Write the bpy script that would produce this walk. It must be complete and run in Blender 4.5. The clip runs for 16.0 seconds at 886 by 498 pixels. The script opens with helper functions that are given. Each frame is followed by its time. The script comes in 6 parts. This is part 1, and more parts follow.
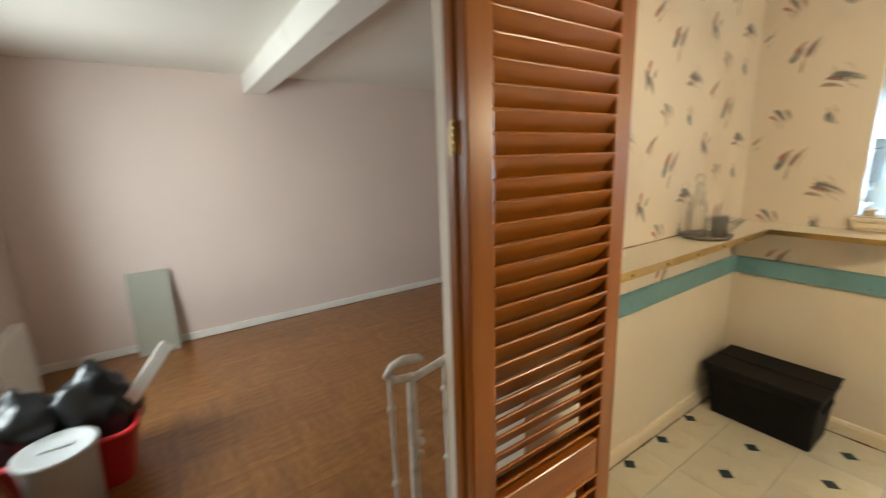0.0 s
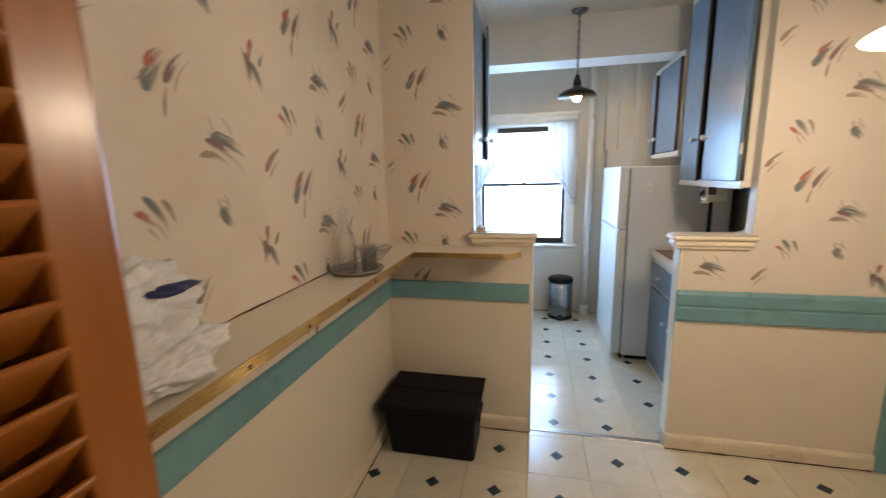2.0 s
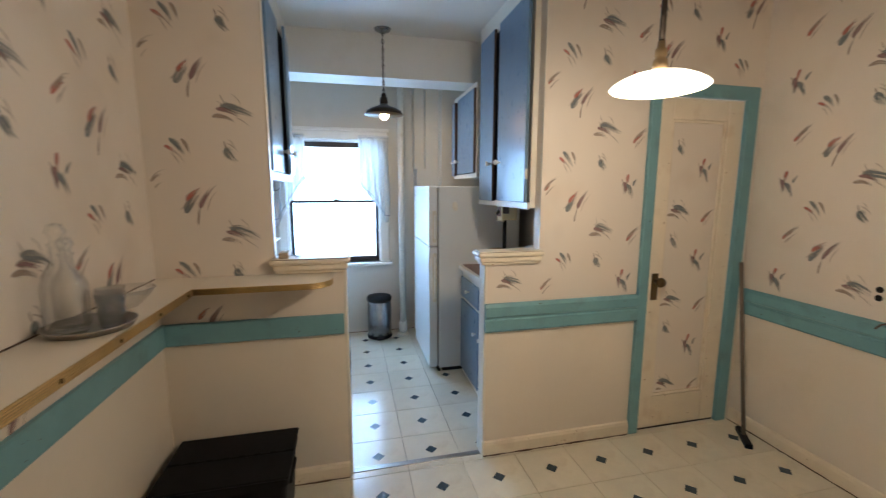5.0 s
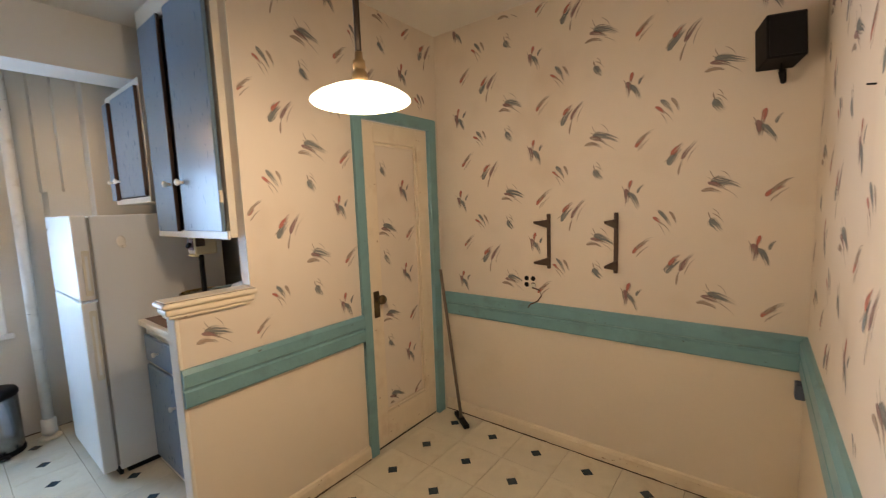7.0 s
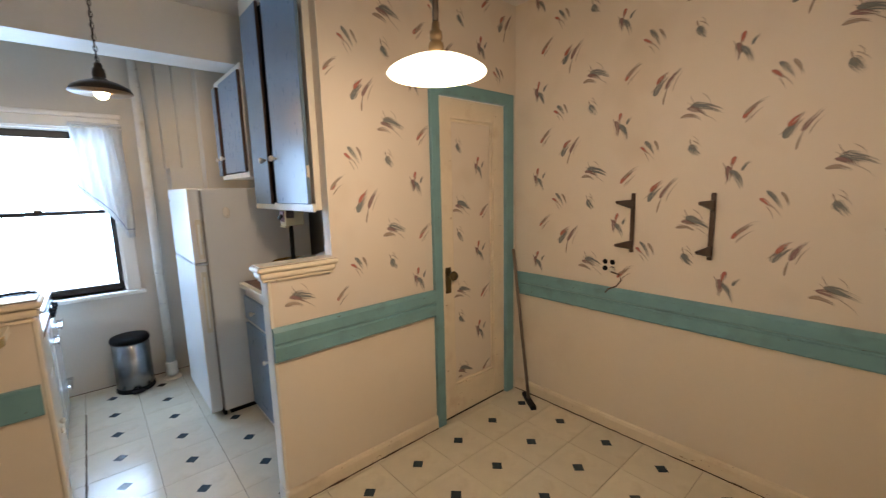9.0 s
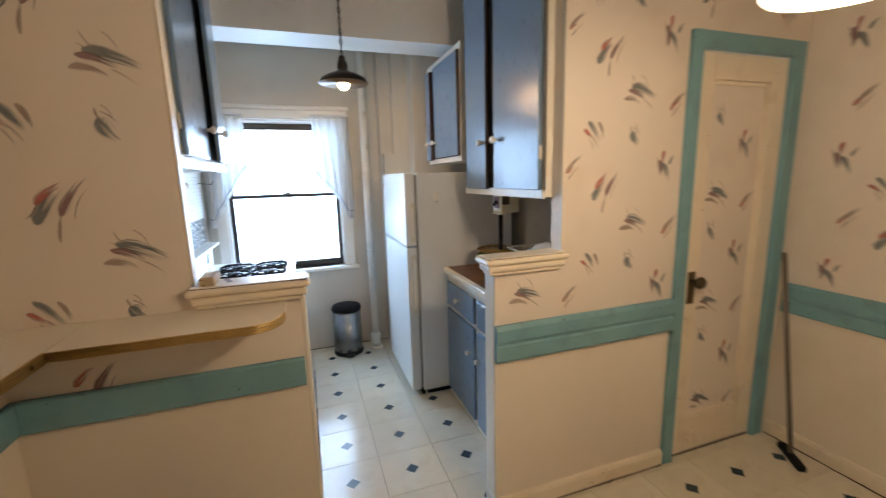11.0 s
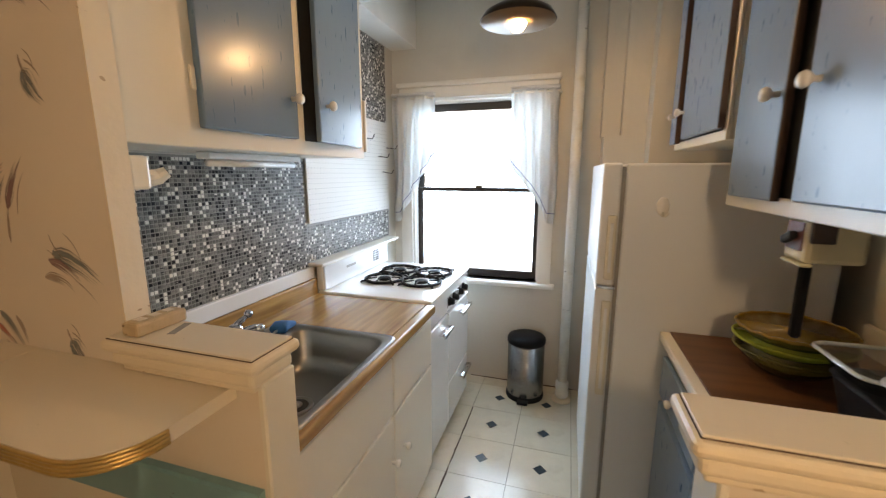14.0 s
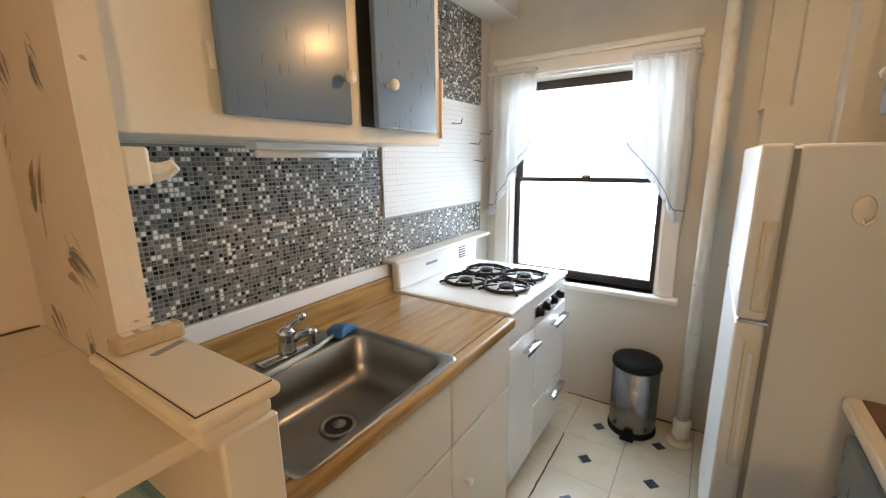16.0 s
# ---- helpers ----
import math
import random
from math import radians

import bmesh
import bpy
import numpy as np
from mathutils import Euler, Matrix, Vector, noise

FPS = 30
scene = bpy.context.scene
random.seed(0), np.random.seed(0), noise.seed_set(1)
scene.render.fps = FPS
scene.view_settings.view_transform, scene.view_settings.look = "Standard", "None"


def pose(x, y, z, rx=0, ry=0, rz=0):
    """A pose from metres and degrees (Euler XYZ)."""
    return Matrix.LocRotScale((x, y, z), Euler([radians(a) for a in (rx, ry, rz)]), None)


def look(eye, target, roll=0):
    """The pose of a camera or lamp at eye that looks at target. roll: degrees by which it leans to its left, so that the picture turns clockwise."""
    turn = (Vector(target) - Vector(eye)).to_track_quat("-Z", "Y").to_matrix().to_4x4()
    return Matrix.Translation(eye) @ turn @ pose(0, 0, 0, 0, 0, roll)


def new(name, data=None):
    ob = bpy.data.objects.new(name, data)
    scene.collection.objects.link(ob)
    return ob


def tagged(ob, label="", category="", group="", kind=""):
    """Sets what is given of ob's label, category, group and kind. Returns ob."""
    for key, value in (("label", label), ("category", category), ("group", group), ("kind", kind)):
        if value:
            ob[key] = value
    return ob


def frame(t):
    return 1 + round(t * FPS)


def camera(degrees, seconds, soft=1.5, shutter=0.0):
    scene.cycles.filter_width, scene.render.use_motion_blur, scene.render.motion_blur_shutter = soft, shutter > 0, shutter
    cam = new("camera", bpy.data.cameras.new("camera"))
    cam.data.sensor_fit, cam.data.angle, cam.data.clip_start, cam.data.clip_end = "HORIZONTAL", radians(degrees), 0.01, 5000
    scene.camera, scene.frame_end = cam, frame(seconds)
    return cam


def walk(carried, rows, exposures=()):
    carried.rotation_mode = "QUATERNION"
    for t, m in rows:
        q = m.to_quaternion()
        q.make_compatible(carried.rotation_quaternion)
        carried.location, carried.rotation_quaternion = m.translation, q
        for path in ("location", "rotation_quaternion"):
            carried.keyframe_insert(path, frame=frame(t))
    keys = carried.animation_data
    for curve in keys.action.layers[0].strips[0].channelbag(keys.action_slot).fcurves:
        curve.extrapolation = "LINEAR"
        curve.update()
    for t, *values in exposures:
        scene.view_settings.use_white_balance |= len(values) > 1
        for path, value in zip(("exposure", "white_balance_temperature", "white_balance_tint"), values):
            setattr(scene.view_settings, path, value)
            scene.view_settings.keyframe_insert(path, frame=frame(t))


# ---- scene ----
cam = camera(95.4, 16.0, soft=1.2, shutter=0.5)
PATH = [
    (0, (0.075, 0.072, 1.511), (1.16, 1.698, 1.085), -2.0),
    (0.4, (0.222, 0.169, 1.48), (1.624, 1.543, 1.099), -2.6),
    (0.5, (0.251, 0.166, 1.492), (1.711, 1.477, 1.107), -2.8),
    (1, (0.37, 0.264, 1.498), (2.067, 1.233, 1.077), -2.9),
    (1.5, (0.55, 0.263, 1.476), (2.384, 0.953, 1.075), -2.2),
    (2, (0.692, 0.255, 1.488), (2.613, 0.683, 1.13), -1.2),
    (2.5, (0.75, 0.241, 1.508), (2.707, 0.448, 1.151), -1.5),
    (3, (0.755, 0.243, 1.501), (2.723, 0.318, 1.156), -1.3),
    (3.2, (0.761, 0.26, 1.506), (2.73, 0.286, 1.157), -0.9),
    (5.3, (0.929, 0.197, 1.504), (2.815, -0.398, 1.208), -0.1),
    (5.5, (0.964, 0.162, 1.493), (2.807, -0.554, 1.193), -0.2),
    (6, (1.025, 0.124, 1.5), (2.677, -0.97, 1.231), -0.7),
    (6.5, (1.068, 0.099, 1.515), (2.491, -1.291, 1.297), -1.5),
    (7, (1.081, 0.091, 1.512), (2.308, -1.474, 1.296), -2.1),
    (7.5, (1.096, 0.102, 1.507), (2.291, -1.482, 1.262), -2.4),
    (8, (1.08, 0.084, 1.507), (2.366, -1.423, 1.238), -2.3),
    (8.2, (1.066, 0.075, 1.506), (2.392, -1.396, 1.227), -2.1),
    (10.3, (1.237, 0.18, 1.482), (2.98, -0.746, 1.157), -1.9),
    (10.5, (1.315, 0.211, 1.491), (3.091, -0.646, 1.159), -2.2),
    (11, (1.466, 0.218, 1.497), (3.331, -0.413, 1.145), -1.6),
    (11.5, (1.635, 0.126, 1.501), (3.574, -0.221, 1.154), 0.0),
    (12, (1.777, 0.028, 1.498), (3.738, -0.15, 1.146), -0.8),
    (12.5, (1.953, -0.065, 1.483), (3.921, -0.167, 1.142), 0.6),
    (13, (2.08, -0.12, 1.501), (4.048, -0.013, 1.165), -2.0),
    (13.5, (2.218, -0.208, 1.495), (4.156, 0.165, 1.169), -0.2),
    (14, (2.339, -0.266, 1.491), (4.217, 0.315, 1.121), 0.0),
    (14.3, (2.429, -0.261, 1.484), (4.29, 0.363, 1.099), -0.4),
    (14.5, (2.492, -0.247, 1.483), (4.341, 0.41, 1.093), -0.8),
    (15, (2.57, -0.228, 1.493), (4.358, 0.563, 1.073), -2.5),
    (15.5, (2.61, -0.246, 1.496), (4.317, 0.701, 1.061), -2.1),
    (16, (2.644, -0.29, 1.494), (4.273, 0.79, 1.07), -0.7),
]
EXPOSURES = [(0.0, 0.80, 6500, 0), (0.6, 0.65, 6400, 2), (1.0, 0.48, 6800, 8), (1.6, 0.25, 6600, 13), (2.5, 0.0, 5800, 10), (5.5, -0.05, 5700, 9),
             (6.2, -0.04, 6200, 13), (7.0, 0.0, 6700, 15), (8.2, -0.05, 6500, 15), (11.0, -0.09, 6700, 14), (12.5, -0.31, 7600, 18), (14.0, -0.25, 8400, 18), (16.0, -0.15, 8900, 19)]
walk(cam, [(t, look(eye, target, roll)) for t, eye, target, roll in PATH], EXPOSURES)

# ---- world and lights ----
world = bpy.data.worlds.new("sky_world")
scene.world = world
world.use_nodes = True
_wn = world.node_tree
_sky = _wn.nodes.new("ShaderNodeTexSky")
_sky.sky_type = 'NISHITA'
_sky.sun_disc = False
_sky.sun_elevation = radians(40)
_sky.sun_rotation = radians(200)
_wn.links.new(_sky.outputs[0], _wn.nodes["Background"].inputs[0])
_wn.nodes["Background"].inputs[1].default_value = 0.12


def area_light(name, m, sx, sy, power, colour):
    d = bpy.data.lights.new(name, 'AREA')
    d.shape = 'RECTANGLE'
    d.size, d.size_y, d.energy, d.color = sx, sy, power, colour
    o = new(name, d)
    o.matrix_world = m
    return o


def bulb_light(name, loc, power, colour, radius):
    d = bpy.data.lights.new(name, 'POINT')
    d.energy, d.color, d.shadow_soft_size = power, colour, radius
    o = new(name, d)
    o.location = loc
    return o


CEIL = 2.66
DAY = (0.34, 0.62, 1.0)
area_light("window_daylight", look((5.262, 0.36, 1.36), (3.0, 0.1, 0.7)), 0.86, 1.15, 40, DAY)
area_light("living_window_daylight", look((-1.86, 3.2, 1.25), (0.6, 4.7, 0.5)), 1.3, 1.5, 94, (0.9, 0.95, 1.0))
DLAMP = (1.912, -0.645, 1.786)
KLAMP = (3.965, -0.052, 2.042)
bulb_light("dining_bulb_light", (DLAMP[0], DLAMP[1], DLAMP[2] - 0.06), 28, (1.0, 0.78, 0.54), 0.05)
bulb_light("kitchen_bulb_light", (KLAMP[0], KLAMP[1], KLAMP[2] - 0.03), 12, (1.0, 0.67, 0.36), 0.035)
# added fill lamp without a fixture, brightens the hall and the louvred door
bulb_light("hall_fill_light", (-0.35, -0.35, 2.38), 4.5, (1.0, 0.80, 0.55), 0.08)


# ---- materials ----
def ramp(nt, src, stops):
    r = nt.nodes.new("ShaderNodeValToRGB")
    els = r.color_ramp.elements
    while len(els) < len(stops):
        els.new(0.5)
    for e, (p, c) in zip(els, stops):
        e.position, e.color = p, (*c, 1)
    nt.links.new(src, r.inputs[0])
    return r.outputs[0]


def noise_node(nt, scale, detail=4.0, stretch=None, vec=None):
    n = nt.nodes.new("ShaderNodeTexNoise")
    n.inputs["Scale"].default_value = scale
    n.inputs["Detail"].default_value = detail
    tc = nt.nodes.new("ShaderNodeTexCoord")
    src = vec or tc.outputs["Object"]
    if stretch:
        mp = nt.nodes.new("ShaderNodeMapping")
        mp.inputs["Scale"].default_value = stretch
        nt.links.new(src, mp.inputs[0])
        src = mp.outputs[0]
    nt.links.new(src, n.inputs["Vector"])
    return n.outputs["Fac"]


def mixc(nt, fac, a, b, mode='MIX'):
    m = nt.nodes.new("ShaderNodeMix")
    m.data_type, m.blend_type = 'RGBA', mode
    for sock, v in ((m.inputs[0], fac), (m.inputs[6], a), (m.inputs[7], b)):
        if isinstance(v, (int, float)):
            sock.default_value = v
        elif isinstance(v, tuple):
            sock.default_value = (*v, 1)
        else:
            nt.links.new(v, sock)
    return m.outputs[2]


def dim(c, f):
    return tuple(min(1.0, v * f) for v in c)


def mat(name, colour, rough=0.5, metal=0.0, vary=0.12, scale=3.0, fine=60.0, bump=0.15, stretch=None,
        dirt=None, dirt_amount=0.0, dirt_scale=5.0, coat=0.0, spec=0.5, island=0.0, rnd=0.0, chip=None, chip_at=0.66):
    m = bpy.data.materials.new(name)
    m.use_nodes = True
    nt = m.node_tree
    b = nt.nodes["Principled BSDF"]
    b.inputs["Roughness"].default_value = rough
    b.inputs["Metallic"].default_value = metal
    b.inputs["Specular IOR Level"].default_value = spec
    b.inputs["Coat Weight"].default_value = coat
    b.inputs["Coat Roughness"].default_value = 0.15
    big = noise_node(nt, scale, 3.0, stretch)
    small = noise_node(nt, fine, 4.0, stretch)
    c = ramp(nt, big, [(0.3, dim(colour, 1 - vary)), (0.7, dim(colour, 1 + vary * 0.6))])
    g = ramp(nt, small, [(0.2, dim(colour, 1 - vary)), (0.8, dim(colour, 1 + vary * 0.6))])
    c = mixc(nt, 0.2, c, g)
    if island or rnd:
        info = nt.nodes.new("ShaderNodeObjectInfo") if rnd else nt.nodes.new("ShaderNodeNewGeometry")
        src = info.outputs["Random"] if rnd else info.outputs["Random Per Island"]
        amt = max(island, rnd)
        c = mixc(nt, 1.0, c, ramp(nt, src, [(0, dim((1, 1, 1), 1 - amt)), (1, (1, 1, 1))]), 'MULTIPLY')
    if dirt:
        d = noise_node(nt, dirt_scale, 3.0)
        f = ramp(nt, d, [(0.56, (0, 0, 0)), (0.72, dim((1, 1, 1), dirt_amount))])
        c = mixc(nt, f, c, dirt)
    if chip:
        d = noise_node(nt, 26.0, 2.5, (1, 1, 2.2))
        c = mixc(nt, ramp(nt, d, [(chip_at, (0, 0, 0)), (chip_at + 0.012, (0.85,) * 3)]), c, chip)
    nt.links.new(c, b.inputs["Base Color"])
    r = ramp(nt, small, [(0.2, (max(0, rough - 0.03),) * 3), (0.8, (min(1, rough + 0.03),) * 3)])
    nt.links.new(r, b.inputs["Roughness"])
    if bump:
        bp = nt.nodes.new("ShaderNodeBump")
        bp.inputs["Strength"].default_value = bump
        bp.inputs["Distance"].default_value = 0.004
        nt.links.new(small, bp.inputs["Height"])
        nt.links.new(bp.outputs[0], b.inputs["Normal"])
    return m


def emit_mat(name, colour, strength):
    m = bpy.data.materials.new(name)
    m.use_nodes = True
    b = m.node_tree.nodes["Principled BSDF"]
    b.inputs["Base Color"].default_value = (*colour, 1)
    b.inputs["Emission Color"].default_value = (*colour, 1)
    b.inputs["Emission Strength"].default_value = strength
    return m


def glass_mat(name, colour=(0.95, 0.98, 0.97), rough=0.02, ior=1.45):
    m = bpy.data.materials.new(name)
    m.use_nodes = True
    b = m.node_tree.nodes["Principled BSDF"]
    b.inputs["Base Color"].default_value = (*colour, 1)
    b.inputs["Transmission Weight"].default_value = 1.0
    b.inputs["Roughness"].default_value = rough
    b.inputs["IOR"].default_value = ior
    return m


def wood_mat(name, a, b2, rough, grain=(40, 40, 2.5), coat=0.3, island=0.0, rnd=0.0, bump=0.1):
    m = bpy.data.materials.new(name)
    m.use_nodes = True
    nt = m.node_tree
    b = nt.nodes["Principled BSDF"]
    n1 = noise_node(nt, 1.0, 6.0, grain)
    n2 = noise_node(nt, 2.0, 2.0)
    c = ramp(nt, n1, [(0.32, a), (0.66, b2)])
    c = mixc(nt, 0.35, c, ramp(nt, n2, [(0.3, a), (0.7, b2)]))
    if island or rnd:
        info = nt.nodes.new("ShaderNodeObjectInfo") if rnd else nt.nodes.new("ShaderNodeNewGeometry")
        src = info.outputs["Random"] if rnd else info.outputs["Random Per Island"]
        amt = max(island, rnd)
        c = mixc(nt, 1.0, c, ramp(nt, src, [(0, dim((1, 1, 1), 1 - amt)), (1, (1, 1, 1))]), 'MULTIPLY')
    nt.links.new(c, b.inputs["Base Color"])
    b.inputs["Roughness"].default_value = rough
    b.inputs["Coat Weight"].default_value = coat
    b.inputs["Coat Roughness"].default_value = 0.2
    bp = nt.nodes.new("ShaderNodeBump")
    bp.inputs["Strength"].default_value = bump
    bp.inputs["Distance"].default_value = 0.002
    nt.links.new(n1, bp.inputs["Height"])
    nt.links.new(bp.outputs[0], b.inputs["Normal"])
    return m


def stroke_mat(name, colour, cover=0.62):
    # dry brush stroke: bristle streaks that break up towards the tail and the sides
    m = bpy.data.materials.new(name)
    m.use_nodes = True
    nt = m.node_tree
    b = nt.nodes["Principled BSDF"]
    uv = nt.nodes.new("ShaderNodeUVMap")
    uv.uv_map = "UVMap"
    uv2 = nt.nodes.new("ShaderNodeUVMap")
    uv2.uv_map = "Along"
    n = noise_node(nt, 1.0, 4.0, (9, 0.9, 1), uv.outputs[0])
    sep = nt.nodes.new("ShaderNodeSeparateXYZ")
    nt.links.new(uv2.outputs[0], sep.inputs[0])
    tail = ramp(nt, sep.outputs[1], [(0.0, (0.36,) * 3), (0.06, (0.28,) * 3), (0.45, (0.36,) * 3), (0.8, (0.50,) * 3), (1.0, (0.72,) * 3)])
    side = ramp(nt, sep.outputs[0], [(0.0, (0.30,) * 3), (0.30, (0.0,) * 3), (0.70, (0.0,) * 3), (1.0, (0.30,) * 3)])

    def calc(op, x, y):
        q = nt.nodes.new("ShaderNodeMath")
        q.operation = op
        for sock, v in zip(q.inputs, (x, y)):
            if isinstance(v, float):
                sock.default_value = v
            else:
                nt.links.new(v, sock)
        return q
    d = calc('SUBTRACT', calc('SUBTRACT', n, tail).outputs[0], side)
    k = calc('MULTIPLY', calc('ADD', d.outputs[0], 0.06).outputs[0], 4.0)
    k.use_clamp = True
    nt.links.new(calc('MULTIPLY', k.outputs[0], float(cover)).outputs[0], b.inputs["Alpha"])
    nt.links.new(ramp(nt, n, [(0.3, dim(colour, 1.25)), (0.7, dim(colour, 0.8))]), b.inputs["Base Color"])
    b.inputs["Roughness"].default_value = 0.6
    return m


def thin_glass_mat(name, colour):
    # thin-walled clear glass: see-through with a gloss that grows towards the edges
    m = bpy.data.materials.new(name)
    m.use_nodes = True
    nt = m.node_tree
    tp = nt.nodes.new("ShaderNodeBsdfTransparent")
    tp.inputs[0].default_value = (*colour, 1)
    gl = nt.nodes.new("ShaderNodeBsdfGlossy")
    gl.inputs["Roughness"].default_value = 0.06
    lw = nt.nodes.new("ShaderNodeLayerWeight")
    lw.inputs[0].default_value = 0.40
    mx = nt.nodes.new("ShaderNodeMixShader")
    nt.links.new(lw.outputs["Facing"], mx.inputs[0])
    nt.links.new(tp.outputs[0], mx.inputs[1])
    nt.links.new(gl.outputs[0], mx.inputs[2])
    nt.links.new(mx.outputs[0], nt.nodes["Material Output"].inputs[0])
    return m


PAPER = mat("wallpaper_cream", (0.74, 0.655, 0.55), 0.55, vary=0.05, scale=1.2, fine=180, bump=0.05, dirt=(0.5, 0.38, 0.25), dirt_amount=0.28, dirt_scale=2.2)
LOWER = mat("cream_gloss_paint", (0.75, 0.665, 0.54), 0.42, vary=0.05, scale=1.0, fine=40, bump=0.12, dirt=(0.5, 0.38, 0.22), dirt_amount=0.16, dirt_scale=2.5)
TEAL = mat("teal_gloss_paint", (0.17, 0.34, 0.375), 0.36, vary=0.12, scale=6, fine=50, bump=0.2, dirt=(0.12, 0.2, 0.2), dirt_amount=0.4, dirt_scale=9, chip=(0.09, 0.13, 0.12), chip_at=0.73)
TRIM = mat("cream_trim_paint", (0.78, 0.68, 0.52), 0.38, vary=0.08, scale=5, fine=60, bump=0.25, dirt=(0.58, 0.44, 0.29), dirt_amount=0.45, dirt_scale=7, chip=(0.42, 0.29, 0.17), chip_at=0.72)
WHITE = mat("white_wall_paint", (0.78, 0.76, 0.70), 0.45, vary=0.06, scale=1.5, fine=45, bump=0.2, dirt=(0.45, 0.4, 0.33), dirt_amount=0.25, dirt_scale=3)
CEILM = mat("ceiling_paint", (0.74, 0.71, 0.64), 0.6, vary=0.05, scale=1.0, fine=50, bump=0.12)
KWALL = mat("kitchen_wall_paint", (0.60, 0.57, 0.50), 0.5, vary=0.08, scale=1.2, fine=50, bump=0.2, dirt=(0.35, 0.31, 0.25), dirt_amount=0.25, dirt_scale=2)
PINK = mat("pink_wall_paint", (0.68, 0.56, 0.50), 0.6, vary=0.05, scale=0.8, fine=60, bump=0.08)
CABW = mat("cabinet_cream_paint", (0.78, 0.73, 0.62), 0.34, vary=0.04, scale=2, fine=60, bump=0.10, dirt=(0.62, 0.55, 0.44), dirt_amount=0.2, dirt_scale=1.4)
CABG = mat("cabinet_blue_grey_paint", (0.130, 0.208, 0.298), 0.29, vary=0.03, scale=2, fine=7, bump=0.03, stretch=(10, 10, 2), coat=0.12)
# near-black that paints the shade in openings, gaps, slots and the drain
SHADEBLK = mat("recess_shade_black", (0.03, 0.025, 0.02), 0.8, vary=0.2)
WORN = mat("worn_dark_edge", (0.10, 0.06, 0.035), 0.7, vary=0.3, fine=120)
KNOB = mat("white_ceramic", (0.82, 0.78, 0.70), 0.18, vary=0.05, bump=0.0)
ENAMEL = mat("white_enamel", (0.82, 0.82, 0.80), 0.16, vary=0.03, scale=2, fine=30, bump=0.04, coat=0.4)
STOVESHELF = mat("stove_shelf_enamel", (0.66, 0.62, 0.54), 0.3, vary=0.05, bump=0.05)
FRIDGE = mat("fridge_white_enamel", (0.76, 0.77, 0.76), 0.42, vary=0.03, scale=2, fine=150, bump=0.12, coat=0.1)
GASKET = mat("grey_gasket", (0.30, 0.29, 0.27), 0.6)
HANDLE = mat("ivory_plastic", (0.70, 0.66, 0.55), 0.35, vary=0.05)
CHROME = mat("chrome", (0.62, 0.62, 0.62), 0.14, 1.0, vary=0.03, bump=0.0)
STEEL = mat("brushed_steel", (0.31, 0.292, 0.265), 0.31, 1.0, vary=0.04, scale=3, fine=120, bump=0.0)
BOWLM = mat("drip_bowl_metal", (0.66, 0.64, 0.60), 0.28, 0.35, vary=0.12, scale=20, fine=90, bump=0.05)
STEELV = mat("brushed_steel_can", (0.26, 0.27, 0.28), 0.26, 1.0, vary=0.08, fine=60, bump=0.03, stretch=(1, 1, 10))
BLACKP = mat("black_plastic", (0.005, 0.005, 0.006), 0.6, vary=0.3, scale=8, bump=0.1, spec=0.2)
IRON = mat("black_cast_iron", (0.009, 0.009, 0.010), 0.6, vary=0.3, bump=0.3, spec=0.25)
BROWNM = mat("brown_painted_metal", (0.075, 0.04, 0.025), 0.45, vary=0.2, bump=0.2)
BRASS = mat("worn_brass_edging", (0.62, 0.43, 0.17), 0.34, 0.75, vary=0.25, scale=12, fine=90, bump=0.2, dirt=(0.55, 0.45, 0.3), dirt_amount=0.6, dirt_scale=10)
HINGEB = mat("hinge_brass", (0.52, 0.36, 0.14), 0.32, 0.85, vary=0.3, scale=20, fine=120, bump=0.15, dirt=(0.12, 0.08, 0.04), dirt_amount=0.6, dirt_scale=25)
OLDBRASS = mat("dark_brass", (0.16, 0.11, 0.055), 0.35, 0.9, vary=0.2)
LAMINATE = mat("shelf_laminate", (0.76, 0.68, 0.55), 0.30, vary=0.03, scale=2, fine=90, bump=0.0, dirt=(0.66, 0.56, 0.42), dirt_amount=0.25, dirt_scale=0.9)
BRONZE = mat("bronze_lamp_metal", (0.05, 0.035, 0.025), 0.35, 0.8, vary=0.25, bump=0.1)
LINER = mat("lamp_inner_tan", (0.24, 0.15, 0.08), 0.4, vary=0.05)
SOCKETB = mat("tan_brass", (0.42, 0.28, 0.14), 0.35, 0.7, vary=0.1)
SASH = mat("dark_window_frame", (0.028, 0.022, 0.018), 0.45, vary=0.2, bump=0.1)
GROUT = mat("grout", (0.29, 0.285, 0.265), 0.8, vary=0.1, fine=200)
PEG = mat("pegboard_white", (0.64, 0.62, 0.57), 0.5, vary=0.05)
HOLE = mat("peg_hole_dark", (0.05, 0.045, 0.04), 0.9)
BUTCHER = wood_mat("butcher_block_laminate", (0.195, 0.090, 0.025), (0.58, 0.355, 0.125), 0.26, (2.6, 30, 30), 0.3)
WALNUT = wood_mat("walnut_laminate", (0.10, 0.042, 0.02), (0.21, 0.095, 0.045), 0.4, (22, 3, 22), 0.15)
LOUVRE = wood_mat("stained_pine", (0.245, 0.066, 0.004), (0.46, 0.150, 0.011), 0.34, (3, 26, 26), 0.2)
LOUVREV = wood_mat("stained_pine_stile", (0.22, 0.059, 0.004), (0.41, 0.132, 0.010), 0.34, (26, 26, 2), 0.2)
PARQ = wood_mat("parquet_oak", (0.19, 0.070, 0.017), (0.33, 0.142, 0.036), 0.32, (14, 14, 14), 0.22, rnd=0.22)
